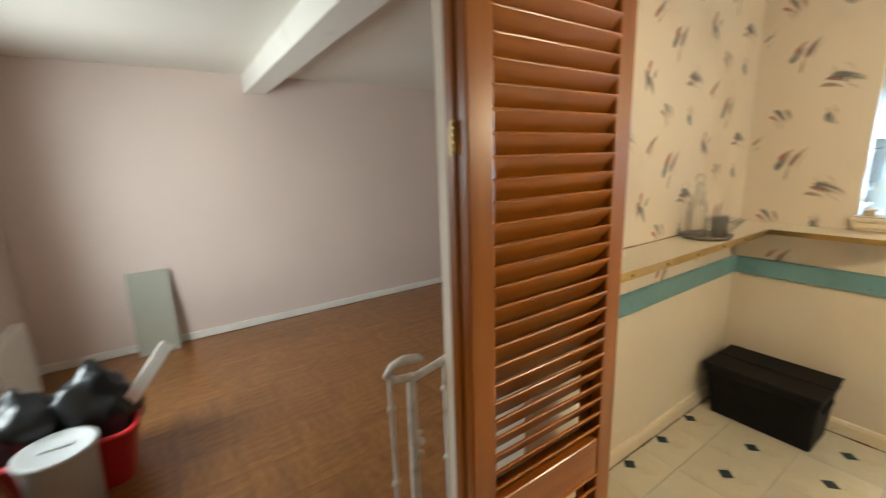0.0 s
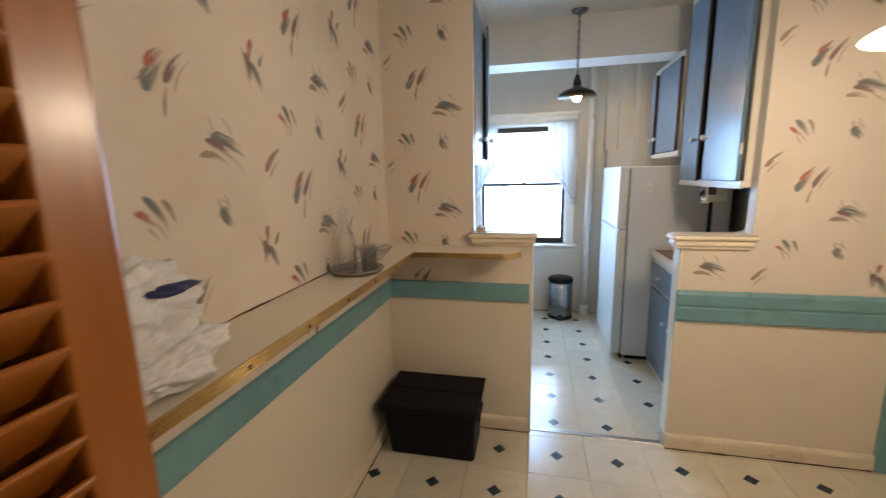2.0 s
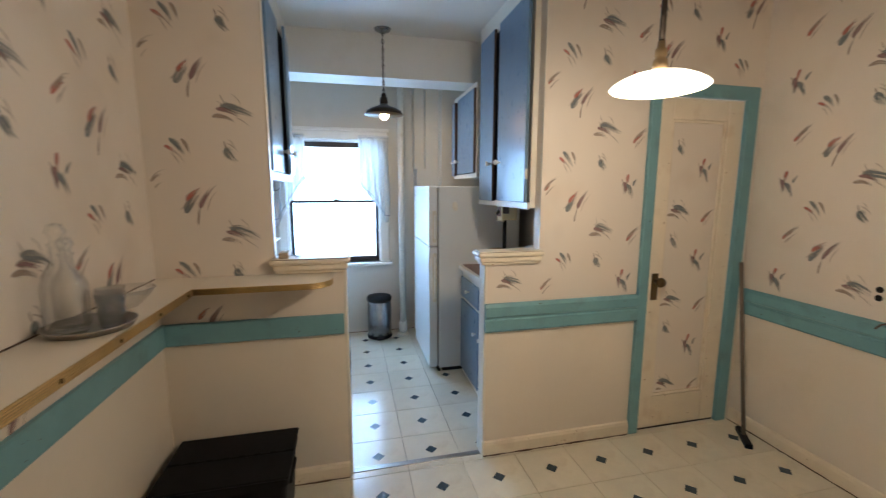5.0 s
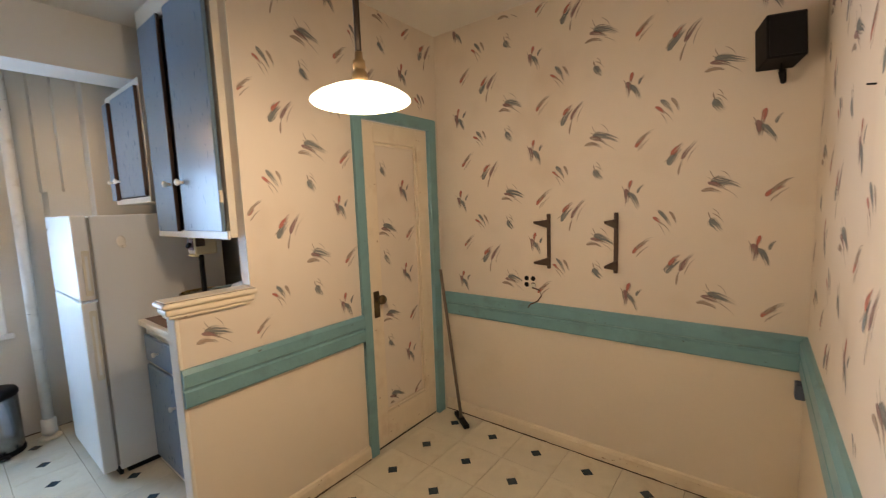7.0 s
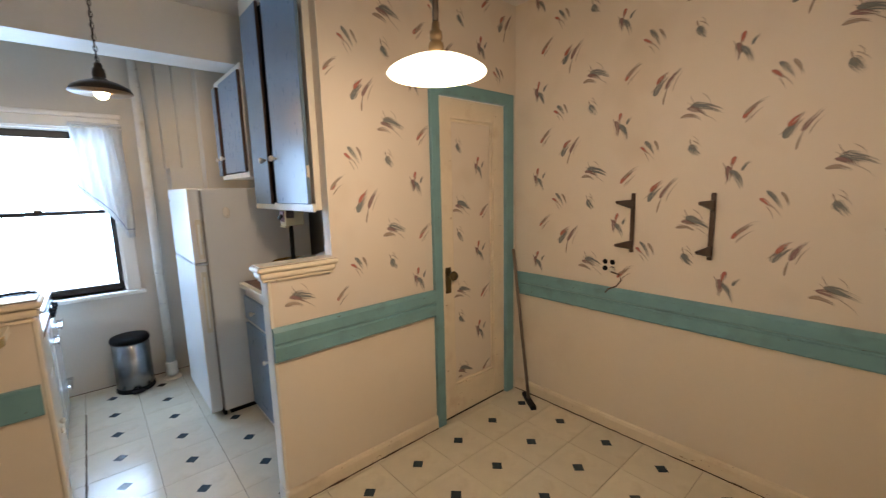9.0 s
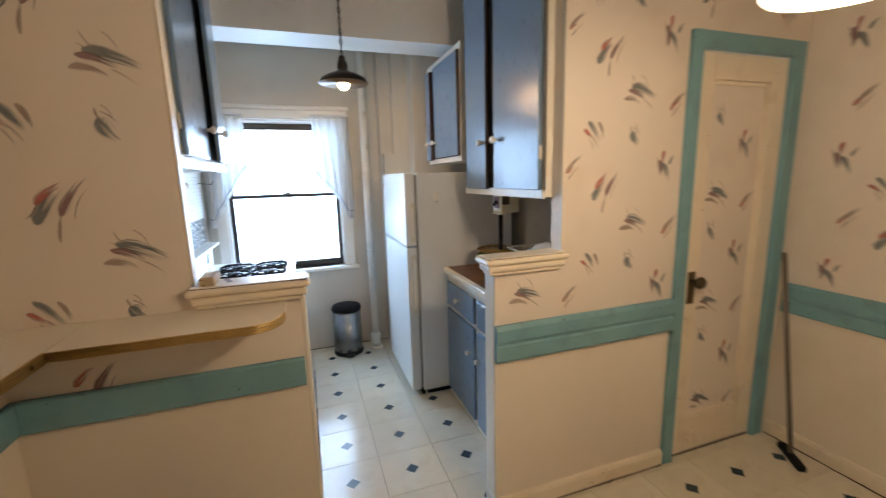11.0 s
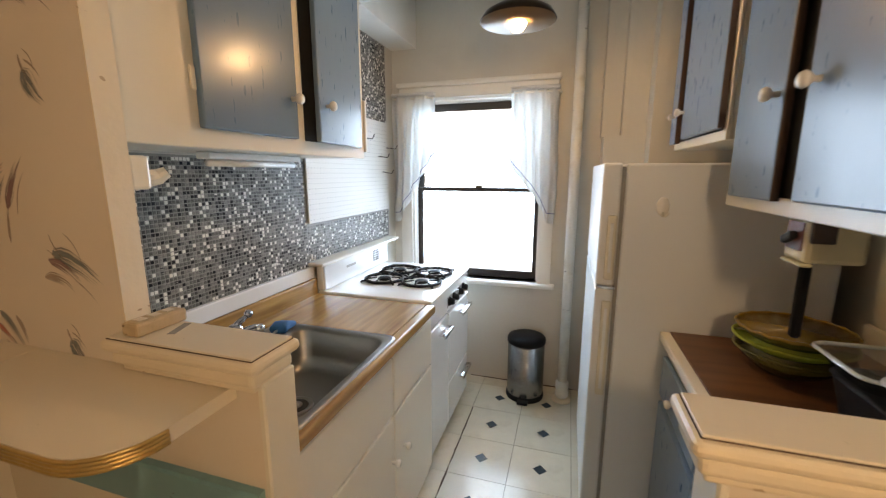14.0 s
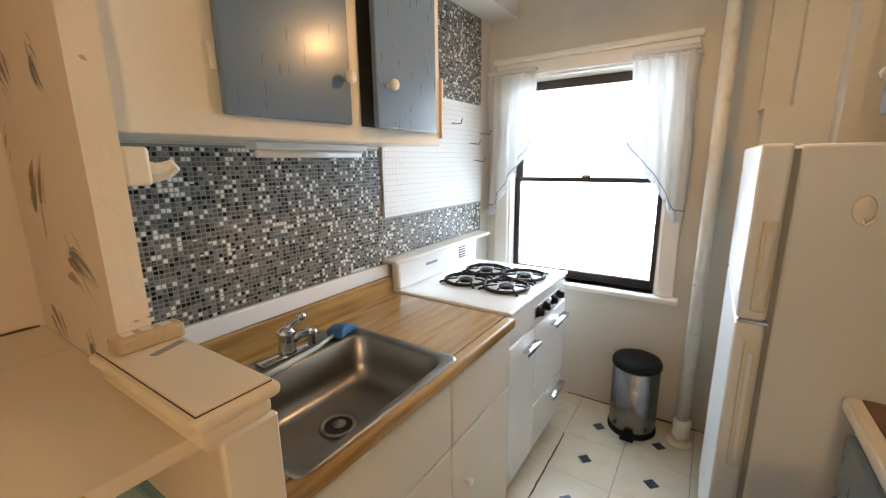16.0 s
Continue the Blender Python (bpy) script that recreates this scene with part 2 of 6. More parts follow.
PARQI = wood_mat("parquet_oak_far", (0.19, 0.070, 0.017), (0.33, 0.142, 0.036), 0.32, (14, 14, 14), 0.22, island=0.22)
TILE = mat("vinyl_tile_cream", (0.70, 0.64, 0.50), 0.20, vary=0.10, scale=5, fine=70, bump=0.04, dirt=(0.42, 0.34, 0.22), dirt_amount=0.35, dirt_scale=6, rnd=0.08, coat=0.25)
DIAM = mat("vinyl_diamond_slate", (0.035, 0.055, 0.07), 0.25, vary=0.25, scale=20, fine=120, bump=0.03)
TILEJOINT = mat("tile_joint", (0.22, 0.17, 0.11), 0.8)
NAVYBOX = mat("navy_plastic", (0.045, 0.07, 0.12), 0.45, vary=0.15)
MOP = mat("grey_pole", (0.16, 0.12, 0.09), 0.5, vary=0.2)
REDP = mat("red_plastic", (0.55, 0.02, 0.025), 0.35, vary=0.1)
BAGBLK = mat("black_bag_film", (0.012, 0.014, 0.015), 0.3, vary=0.3, bump=0.5, fine=25)
BAGWHT = mat("white_bag_film", (0.75, 0.74, 0.72), 0.38, vary=0.08, bump=0.6, fine=22)
BAGGRN = mat("green_bag_print", (0.10, 0.32, 0.07), 0.4)
BAGBLU = mat("navy_bag_print", (0.02, 0.03, 0.12), 0.4)
BOARDG = mat("grey_green_board", (0.36, 0.36, 0.29), 0.5, vary=0.06)
WIRON = mat("white_painted_iron", (0.72, 0.70, 0.65), 0.35, vary=0.12, bump=0.3, dirt=(0.25, 0.16, 0.08), dirt_amount=0.5, dirt_scale=18)
BLUESP = mat("blue_sponge", (0.012, 0.11, 0.27), 0.8, vary=0.2, bump=0.6, fine=200)
BOWLO = mat("olive_bowl_glaze", (0.10, 0.09, 0.018), 0.22, vary=0.25, scale=15, bump=0.2, coat=0.4)
BOWLI = mat("mustard_bowl_glaze", (0.30, 0.19, 0.035), 0.2, vary=0.15, coat=0.4)
LIME = mat("lime_bowl_glaze", (0.24, 0.30, 0.03), 0.2, vary=0.1, coat=0.4)
IVORY = mat("ivory_appliance_plastic", (0.60, 0.52, 0.32), 0.35, vary=0.06)
LABELR = mat("red_label", (0.13, 0.04, 0.03), 0.5)
TUBEW = mat("lamp_tube_white", (0.8, 0.79, 0.76), 0.3)
GLASS = thin_glass_mat("clear_glass", (0.985, 0.99, 0.985))
GLASSRIM = mat("pale_glass_rim", (0.55, 0.62, 0.60), 0.1, vary=0.05, bump=0.0, coat=0.5)
PANE = glass_mat("window_pane_glass", (1, 1, 1), 0.0)
AGED = mat("aged_cream_wood", (0.56, 0.43, 0.27), 0.5, vary=0.25, scale=25, fine=80, bump=0.2, chip=(0.2, 0.12, 0.06), chip_at=0.64)
WHITEP = mat("white_bucket_plastic", (0.52, 0.53, 0.53), 0.4, vary=0.06, bump=0.05)
BLUEDAY = emit_mat("bright_outdoor_haze", (0.80, 0.90, 1.0), 4.0)
SHADEGLOW = emit_mat("lit_opal_glass", (1.0, 0.86, 0.62), 4.5)
BULBGLOW = emit_mat("lit_bulb", (1.0, 0.78, 0.45), 40.0)
S_SLATE = stroke_mat("print_slate", (0.205, 0.225, 0.225), 0.84)
S_MAUVE = stroke_mat("print_mauve", (0.29, 0.165, 0.16), 0.9)
S_RED = stroke_mat("print_dusty_red", (0.54, 0.165, 0.12), 0.9)
S_BROWN = stroke_mat("print_taupe", (0.45, 0.34, 0.26), 0.8)
CURT = bpy.data.materials.new("sheer_white_cotton")
CURT.use_nodes = True
_nt = CURT.node_tree
_pb = _nt.nodes["Principled BSDF"]
_pb.inputs["Base Color"].default_value = (0.78, 0.78, 0.77, 1)
_pb.inputs["Roughness"].default_value = 0.9
_tr = _nt.nodes.new("ShaderNodeBsdfTranslucent")
_tr.inputs[0].default_value = (0.82, 0.82, 0.80, 1)
_tp = _nt.nodes.new("ShaderNodeBsdfTransparent")
_m1 = _nt.nodes.new("ShaderNodeMixShader")
_m2 = _nt.nodes.new("ShaderNodeMixShader")
_m1.inputs[0].default_value = 0.4
_m2.inputs[0].default_value = 0.10
_nt.links.new(_pb.outputs[0], _m1.inputs[1])
_nt.links.new(_tr.outputs[0], _m1.inputs[2])
_nt.links.new(_m1.outputs[0], _m2.inputs[1])
_nt.links.new(_tp.outputs[0], _m2.inputs[2])
_nt.links.new(_m2.outputs[0], _nt.nodes["Material Output"].inputs[0])
CURTTRIM = mat("curtain_blue_trim", (0.16, 0.17, 0.30), 0.9)


# ---- building helpers ----
def thing(name, loc, label, category, group="", kind=""):
    o = new(name)
    o.location = loc
    o.empty_display_size = 0.05
    return tagged(o, label, category, group, kind)


def root_loc(o):
    while o.parent:
        o = o.parent
    return o.location.copy()


def mesh_of(name, bm, mats, smooth=False):
    me = bpy.data.meshes.new(name)
    bm.normal_update()
    bm.to_mesh(me)
    bm.free()
    for m in (mats if isinstance(mats, (list, tuple)) else [mats]):
        me.materials.append(m)
    if smooth:
        for p in me.polygons:
            p.use_smooth = True
    return me


def part(name, bm, material, parent, label="", smooth=False, kind=""):
    """Links a bmesh, given in world metres, as one mesh under a thing or a part."""
    bmesh.ops.translate(bm, vec=-root_loc(parent), verts=bm.verts)
    o = new(name, mesh_of(name, bm, material, smooth))
    o.parent = parent
    return tagged(o, label, "", "", kind)


def solo(name, bm, material, label, category="", kind="", loc=(0, 0, 0), smooth=False, group=""):
    bmesh.ops.translate(bm, vec=-Vector(loc), verts=bm.verts)
    o = new(name, mesh_of(name, bm, material, smooth))
    o.location = loc
    return tagged(o, label, category, group, kind)


def box(x0, y0, z0, x1, y1, z1, r=0.0, seg=1, bm=None):
    b = bmesh.new()
    bmesh.ops.create_cube(b, size=1)
    bmesh.ops.scale(b, vec=(abs(x1 - x0), abs(y1 - y0), abs(z1 - z0)), verts=b.verts)
    bmesh.ops.translate(b, vec=((x0 + x1) / 2, (y0 + y1) / 2, (z0 + z1) / 2), verts=b.verts)
    if r:
        bmesh.ops.bevel(b, geom=b.edges[:], offset=r, segments=seg, affect='EDGES', profile=0.5)
    if bm is None:
        return b
    return join(bm, b)


def join(bm, b):
    me = bpy.data.meshes.new("tmp")
    b.to_mesh(me)
    b.free()
    bm.from_mesh(me)
    bpy.data.meshes.remove(me)
    return bm


def turned(bm, pivot, rx=0, ry=0, rz=0):
    m = Matrix.Translation(pivot) @ pose(0, 0, 0, rx, ry, rz) @ Matrix.Translation(-Vector(pivot))
    bmesh.ops.transform(bm, matrix=m, verts=bm.verts)
    return bm


def lathe(profile, centre, seg=24, axis='Z', bm=None):
    """A turned solid from (radius, height) pairs about a line through centre."""
    b = bm or bmesh.new()
    rings = []
    c = Vector(centre)
    for r, h in profile:
        ring = []
        for i in range(seg):
            a = 2 * math.pi * i / seg
            p = (r * math.cos(a), r * math.sin(a), h)
            if axis == 'X':
                p = (h, p[0], p[1])
            elif axis == 'Y':
                p = (p[1], h, p[0])
            ring.append(b.verts.new(c + Vector(p)))
        rings.append(ring)
    for a, q in zip(rings, rings[1:]):
        for i in range(seg):
            j = (i + 1) % seg
            b.faces.new((a[i], a[j], q[j], q[i]))
    if profile[0][0] > 1e-5:
        b.faces.new(rings[0][::-1])
    if profile[-1][0] > 1e-5:
        b.faces.new(rings[-1])
    bmesh.ops.remove_doubles(b, verts=b.verts, dist=1e-6)
    return b


def tube(points, r, seg=8, bm=None):
    b = bm or bmesh.new()
    pts = [Vector(p) for p in points]
    rings = []
    up = Vector((0.13, 0.31, 0.94))
    for i, p in enumerate(pts):
        d = (pts[min(i + 1, len(pts) - 1)] - pts[max(i - 1, 0)]).normalized()
        s = d.cross(up)
        if s.length < 0.05:
            s = d.cross(Vector((1, 0, 0)))
        s.normalize()
        t = s.cross(d)
        rr = r[i] if isinstance(r, (list, tuple)) else r
        rings.append([b.verts.new(p + rr * (math.cos(2 * math.pi * k / seg) * s + math.sin(2 * math.pi * k / seg) * t)) for k in range(seg)])
    for a, q in zip(rings, rings[1:]):
        for i in range(seg):
            j = (i + 1) % seg
            b.faces.new((a[i], a[j], q[j], q[i]))
    b.faces.new(rings[0][::-1])
    b.faces.new(rings[-1])
    bmesh.ops.recalc_face_normals(b, faces=b.faces)
    return b


def profile_run(prof, axis, a0, a1, base, out):
    """A moulding: (out, up) profile pushed along x or y from a0 to a1; base: wall face, out: +1 or -1."""
    b = bmesh.new()
    ends = []
    for a in (a0, a1):
        row = []
        for o, z in prof:
            row.append(b.verts.new((a, base + out * o, z) if axis == 'x' else (base + out * o, a, z)))
        ends.append(row)
    n = len(prof)
    for i in range(n):
        j = (i + 1) % n
        b.faces.new((ends[0][i], ends[0][j], ends[1][j], ends[1][i]))
    b.faces.new(ends[0])
    b.faces.new(ends[1][::-1])
    bmesh.ops.recalc_face_normals(b, faces=b.faces)
    return b


def cloth_lump(centre, sx, sy, sz, seed, rough=0.35, subdiv=4, crumple=0.0):
    b = bmesh.new()
    bmesh.ops.create_icosphere(b, subdivisions=subdiv, radius=1)
    off = Vector((seed * 7.3, seed * 3.1, seed * 1.7))
    for v in b.verts:
        n = v.co.normalized()
        k = 1 + rough * (noise.noise(n * 1.6 + off) + 0.6 * abs(noise.noise(n * 3.5 + off)) + 0.35 * abs(noise.noise(n * 8 + off)))
        k += crumple * (abs(noise.noise(n * 4.2 + off)) + 0.6 * abs(noise.noise(n * 8.5 + off)) + 0.35 * abs(noise.noise(n * 17 + off)) - 0.35)
        v.co = Vector((n.x * sx * k, n.y * sy * k, max(-sz * 0.82, n.z * sz * k)))
    bmesh.ops.translate(b, vec=centre, verts=b.verts)
    return b


# ---- structure ----
XJ = 2.935                      # kitchen face of the full-height wall by the sink
PX, PX2 = 2.885, 2.960          # partition between dining room and kitchen
NY, SY, WX = 1.07, -2.19, 0.892  # dining walls
KB, KR, KW = 0.955, -1.25, 5.085  # kitchen: tiled wall, right wall, window wall
LZ, LY, LC = -0.36, 5.20, 2.515   # sunken living room: floor, far wall, ceiling


def wall(name, boxes, material, label):
    bm = bmesh.new()
    for b in boxes:
        box(*b, bm=bm)
    return solo(name, bm, material, label, "wall", "structure")


def two_tone(name, lower, upper, label, split=0.80):
    """A papered wall with a painted lower part, each a mesh of its own under the wall."""
    root = thing(name, (0, 0, 0), label, "wall", kind="structure")
    bm = bmesh.new()
    for b in lower:
        box(*b, bm=bm)
    part("lower_wall", bm, LOWER, root, "cream gloss painted lower wall")
    bm = bmesh.new()
    for b in upper:
        box(*b, bm=bm)
    up = part("papered_wall", bm, PAPER, root, "cream wallpaper with brush-stroke print")
    return root, up


DZ = 0.80
wall_partition, paper_partition = two_tone("wall_partition",
    [(PX, 0.257, -0.1, PX2, NY, DZ), (PX, -1.47, -0.1, PX2, -0.487, DZ), (PX, SY - .1, -0.1, PX2, -2.085, DZ)],
    [(PX, 0.257, DZ, PX2, 0.569, 1.113), (PX, 0.569, DZ, XJ, NY, CEIL), (PX, -0.786, DZ, PX2, -0.487, 1.113),
     (PX, -1.47, DZ, PX2, -0.786, CEIL), (PX, -2.085, 2.03, PX2, -1.47, CEIL), (PX, SY - .1, DZ, PX2, -2.085, CEIL)],
    "papered half-height partition wall between dining room and kitchen")
wall_south, paper_south = two_tone("wall_south", [(0.7, SY - 0.1, -0.1, PX, SY, DZ)], [(0.7, SY - 0.1, DZ, PX, SY, CEIL)],
    "cream papered dining wall with painted lower part")
wall_north, paper_north = two_tone("wall_north", [(1.06, NY, -0.1, PX2, NY + 0.1, DZ), (0.80, 0.78, -0.1, 1.06, NY + 0.1, DZ)],
    [(1.06, NY, DZ, PX2, NY + 0.1, CEIL), (0.80, 0.78, DZ, 1.06, NY + 0.1, CEIL)], "cream papered dining wall behind the long shelf")
wall_west, paper_west = two_tone("wall_west", [(WX - 0.12, SY, -0.1, WX, -0.55, DZ)],
    [(WX - 0.12, SY, DZ, WX, -0.55, CEIL), (WX - 0.12, -0.55, 2.12, WX, 0.78, CEIL)], "cream papered wall beside the louvred door opening")

ceiling = solo("ceiling", box(0.73, SY - 0.1, CEIL, PX + 0.045, NY + 0.1, CEIL + 0.1), CEILM, "cream painted dining room ceiling", "ceiling", "structure")
ceiling_k = solo("ceiling", box(PX + 0.045, KR - 0.1, 2.63, KW + 0.2, NY + 0.1, 2.76), CEILM, "off-white painted kitchen ceiling", "ceiling", "structure")
wall("beam_kitchen", [(4.06, KR, 2.325, 4.32, KB, 2.63)], WHITE, "white painted ceiling beam across the kitchen")
wall("soffit", [(4.32, 0.775, 2.318, KW, KB, 2.63)], WHITE, "white boxed soffit above the tiled wall")
wall("wall_kitchen_left", [(XJ - 0.005, KB, -0.1, KW + 0.2, KB + 0.12, 2.63)], KWALL, "off-white kitchen wall behind stove and sink")
wall("wall_kitchen_right", [(PX2, KR - 0.1, -0.1, KW + 0.2, KR, 2.63)], KWALL, "grey-cream kitchen wall behind the counter")
wall("wall_column", [(4.72, KR, -0.1, KW, -0.655, 2.63), (4.86, -0.655, -0.1, KW, -0.44, 1.70), (4.87, -0.655, 1.70, KW, -0.53, 2.63), (4.96, -0.53, 1.70, KW, -0.43, 2.63)], KWALL, "stepped painted plaster column behind the fridge")
WY0, WY1, WZ0, WZ1 = -0.090, 0.81, 0.752, 1.970
wall("wall_window", [(KW, KR, -0.1, KW + 0.2, WY0, 2.63), (KW, WY1, -0.1, KW + 0.2, KB, 2.63), (KW, WY0, -0.1, KW + 0.2, WY1, WZ0), (KW, WY0, WZ1, KW + 0.2, WY1, 2.63)], KWALL,
     "white kitchen wall with the window opening")
# floors
solo("floor", box(0.73, SY - 0.1, -0.12, KW + 0.2, NY + 0.1, -0.006), TILEJOINT, "sub-floor showing as dark joints between vinyl tiles", "floor", "structure")
hall = wall("floor_hall", [(-1.9, -1.7, -0.36, 0.729, 1.30, 0.0)], PARQI, "brown parquet hall floor above two steps")
wall("hall_step", [(-1.3, 1.301, -0.36, 0.60, 1.60, -0.18)], PARQI, "brown wooden step down to the living room")
wall("floor_living", [(-1.3, 1.17, -0.5, 5.5, LY, LZ - 0.008)], PARQI, "dark base of the living room parquet")
wall("wall_hall", [(-2.0, -1.8, -0.1, -1.9, 1.3, CEIL), (-2.0, -1.8, -0.1, 0.73, -1.7, CEIL), (-1.9, 1.3, -0.5, -1.3, 1.4, CEIL)], PINK, "plain pink hall wall")
solo("ceiling", box(-2.0, -1.8, CEIL, 0.73, 1.30, CEIL + 0.1), CEILM, "plain white hall ceiling", "ceiling", "structure")
wall("wall_living_far", [(-1.3, LY, -0.5, 5.5, LY + 0.1, LC + 0.1)], PINK, "pale pink living room wall")
wall("wall_living_west", [(-1.4, 1.4, -0.5, -1.2, 2.5, LC + .1), (-1.4, 2.5, -0.5, -1.2, 3.9, 0.5), (-1.4, 2.5, 2.0, -1.2, 3.9, LC + .1), (-1.4, 3.9, -0.5, -1.2, LY, LC + .1)], PINK, "pale pink living room wall with a window opening")
wall("wall_living_east", [(5.4, 1.17, -0.5, 5.5, LY, LC + .1), (1.06, NY + 0.1, -0.5, 5.5, NY + 0.14, LC + .1)], PINK, "plain pink living room wall")
solo("ceiling", box(-1.4, 1.30, LC, 5.5, LY + .1, LC + 0.12), CEILM, "white living room ceiling", "ceiling", "structure")
wall("beam_living", [(0.928, 1.30, 2.32, 1.148, LY, LC)], WHITE, "white painted ceiling beam in the living room")
wall("header_hall", [(-2.0, 1.30, LC + 0.12, 5.5, 1.36, CEIL + 0.1)], PINK, "plain wall above the hall opening")
solo("baseboard", box(-1.2, LY - 0.018, LZ, 5.4, LY, LZ + 0.085, 0.004), WHITE, "white painted living room baseboard", "baseboard", "structure")
solo("backdrop", box(7.5, -4, -3, 7.55, 5, 5), BLUEDAY, "overexposed bright daylight haze outside the window", "backdrop", "structure")


# ---- wallpaper print ----
def add_stroke(bm, uvl, uv2, wallmap, u, v, ang, length, width, bend, mi, lift, sid):
    n = 7
    rows = []
    ca, sa = math.cos(ang), math.sin(ang)
    for i in range(n + 1):
        s = i / n
        w = width * (0.45 + 0.75 * min(1, s / 0.22) ** 0.5) * (1 - 0.40 * max(0, s - 0.3)) * 0.5
        cx, cy = (s - 0.5) * length, bend * length * (1 - (2 * s - 1) ** 2)
        jit = 0.08 * width * noise.noise(Vector((sid * 3.7, s * 6, 0.3)))
        rows.append([(cx, cy + w + jit, 0.0, s), (cx, cy - w + jit, 1.0, s)])
    vs = []
    for row in rows:
        r = []
        for x, y, uu, s in row:
            r.append((bm.verts.new(wallmap(u + ca * x - sa * y, v + sa * x + ca * y, lift)), uu + sid * 1.37, s * 0.998 + int(sid) % 50))
        vs.append(r)
    for a, b in zip(vs, vs[1:]):
        quad = (a[0], a[1], b[1], b[0])
        f = bm.faces.new([q[0] for q in quad])
        f.material_index = mi
        for loop, q in zip(f.loops, quad):
            loop[uvl].uv = (q[1], q[2])
            loop[uv2].uv = (q[1] - sid * 1.37, q[2] - int(sid) % 50)


# motif strokes: across, up, angle, length, width, bend, colour (0 slate, 1 mauve, 2 red, 3 taupe)
FAN = [(0.026, 0.014, -22, 0.125, 0.034, 0.05, 0), (-0.012, 0.002, -26, 0.092, 0.020, 0.08, 1), (-0.034, -0.025, -16, 0.088, 0.019, 0.14, 3),
       (-0.018, 0.052, -50, 0.075, 0.0035, -0.12, 3), (0.020, 0.050, -58, 0.070, 0.003, 0.14, 3), (0.045, -0.036, -40, 0.075, 0.003, 0.06, 3), (-0.05, 0.03, -75, 0.04, 0.0028, 0.3, 3)]
REDFAN = [(0.0, 0.0, 36, 0.078, 0.020, 0.06, 2), (0.020, 0.020, 34, 0.090, 0.015, 0.08, 3), (0.026, -0.012, 44, 0.075, 0.004, 0.1, 3), (0.038, 0.034, 30, 0.08, 0.0032, 0.15, 3), (0.0, -0.03, 50, 0.05, 0.004, 0.1, 3)]
PAIR = [(-0.030, -0.004, 50, 0.100, 0.030, 0.05, 0), (-0.022, 0.032, 42, 0.075, 0.021, 0.05, 2), (0.034, 0.024, 53, 0.115, 0.021, 0.05, 1), (-0.004, -0.058, 74, 0.085, 0.009, 0.05, 3), (0.055, 0.005, 58, 0.1, 0.0035, 0.1, 3), (-0.06, 0.0, 55, 0.07, 0.003, -0.1, 3)]
HAND = [(-0.030, 0.010, -88, 0.078, 0.026, 0.06, 1), (0.008, -0.012, -63, 0.090, 0.026, 0.06, 0), (-0.012, 0.062, -100, 0.060, 0.018, -0.05, 2), (0.040, 0.052, 52, 0.050, 0.014, 0.1, 0), (-0.045, 0.04, -75, 0.05, 0.004, 0.1, 3)]
TAUPE = [(0.0, 0.008, -58, 0.092, 0.020, 0.06, 0), (-0.028, -0.002, -42, 0.058, 0.016, 0.05, 2), (0.034, 0.012, -68, 0.070, 0.014, 0.06, 3), (0.006, -0.034, -56, 0.06, 0.004, 0.05, 3), (-0.012, -0.044, -60, 0.06, 0.0035, 0.05, 3)]
LEAF = [(0.004, -0.006, -50, 0.070, 0.034, -0.06, 0), (-0.012, 0.028, -62, 0.055, 0.006, -0.1, 3), (0.010, 0.024, -45, 0.060, 0.004, 0.1, 3), (0.0, 0.04, -70, 0.05, 0.003, 0.2, 3)]
MOTIFS = [(FAN, 0, 0), (REDFAN, 0.200, -0.024), (PAIR, 0.383, -0.106), (HAND, 0.160, 0.230), (TAUPE, 0.313, 0.115), (LEAF, -0.016, -0.171)]
CU, CV = 0.540, 0.544


def print_on(parent, origin, udir, normal, u_fan, z_fan, areas, seed):
    """Half-drop repeat of the brush-stroke motifs over areas (u0, u1, z0, z1) of one wall."""
    rng = random.Random(seed)
    bm = bmesh.new()
    uvl = bm.loops.layers.uv.new("UVMap")
    uv2 = bm.loops.layers.uv.new("Along")
    o, ud, nn = Vector(origin), Vector(udir), Vector(normal)

    def wallmap(u, z, lift):
        p = o + ud * u + nn * lift
        p.z = z
        return p
    sid = seed * 100
    for i in range(-8, 9):
        for j in range(-7, 8):
            for strokes, du, dv in MOTIFS:
                u = u_fan + i * CU + du
                z = z_fan + j * CV + (CV / 2 if i % 2 else 0) + dv
                if not any(a[0] + 0.02 < u < a[1] - 0.02 and a[2] + 0.02 < z < a[3] - 0.02 for a in areas):
                    continue
                area = next(a for a in areas if a[0] + 0.02 < u < a[1] - 0.02 and a[2] + 0.02 < z < a[3] - 0.02)
                k0 = rng.uniform(0.92, 1.06)
                for k, (x, y, ang, ln, w, bd, mi) in enumerate(strokes):
                    sid += 1
                    if not (area[0] + 0.05 < u + x < area[1] - 0.05 and area[2] + 0.045 < z + y < area[3] - 0.045) and ln > 0.04:
                        ln, w = ln * 0.55, w * 0.8
                        if not (area[0] + 0.025 < u + x < area[1] - 0.025 and area[2] + 0.03 < z + y < area[3] - 0.03):
                            continue
                    add_stroke(bm, uvl, uv2, wallmap, u + x * k0, z + y * k0, radians(ang + rng.uniform(-5, 5)), ln * 1.14 * k0 * rng.uniform(0.92, 1.08),
                               w * 1.2, bd, mi, 0.0012 + 0.0003 * k, sid)
    return part("wallpaper_print", bm, [S_SLATE, S_MAUVE, S_RED, S_BROWN], parent, "slate, mauve and red brush-stroke print", kind="stuff")


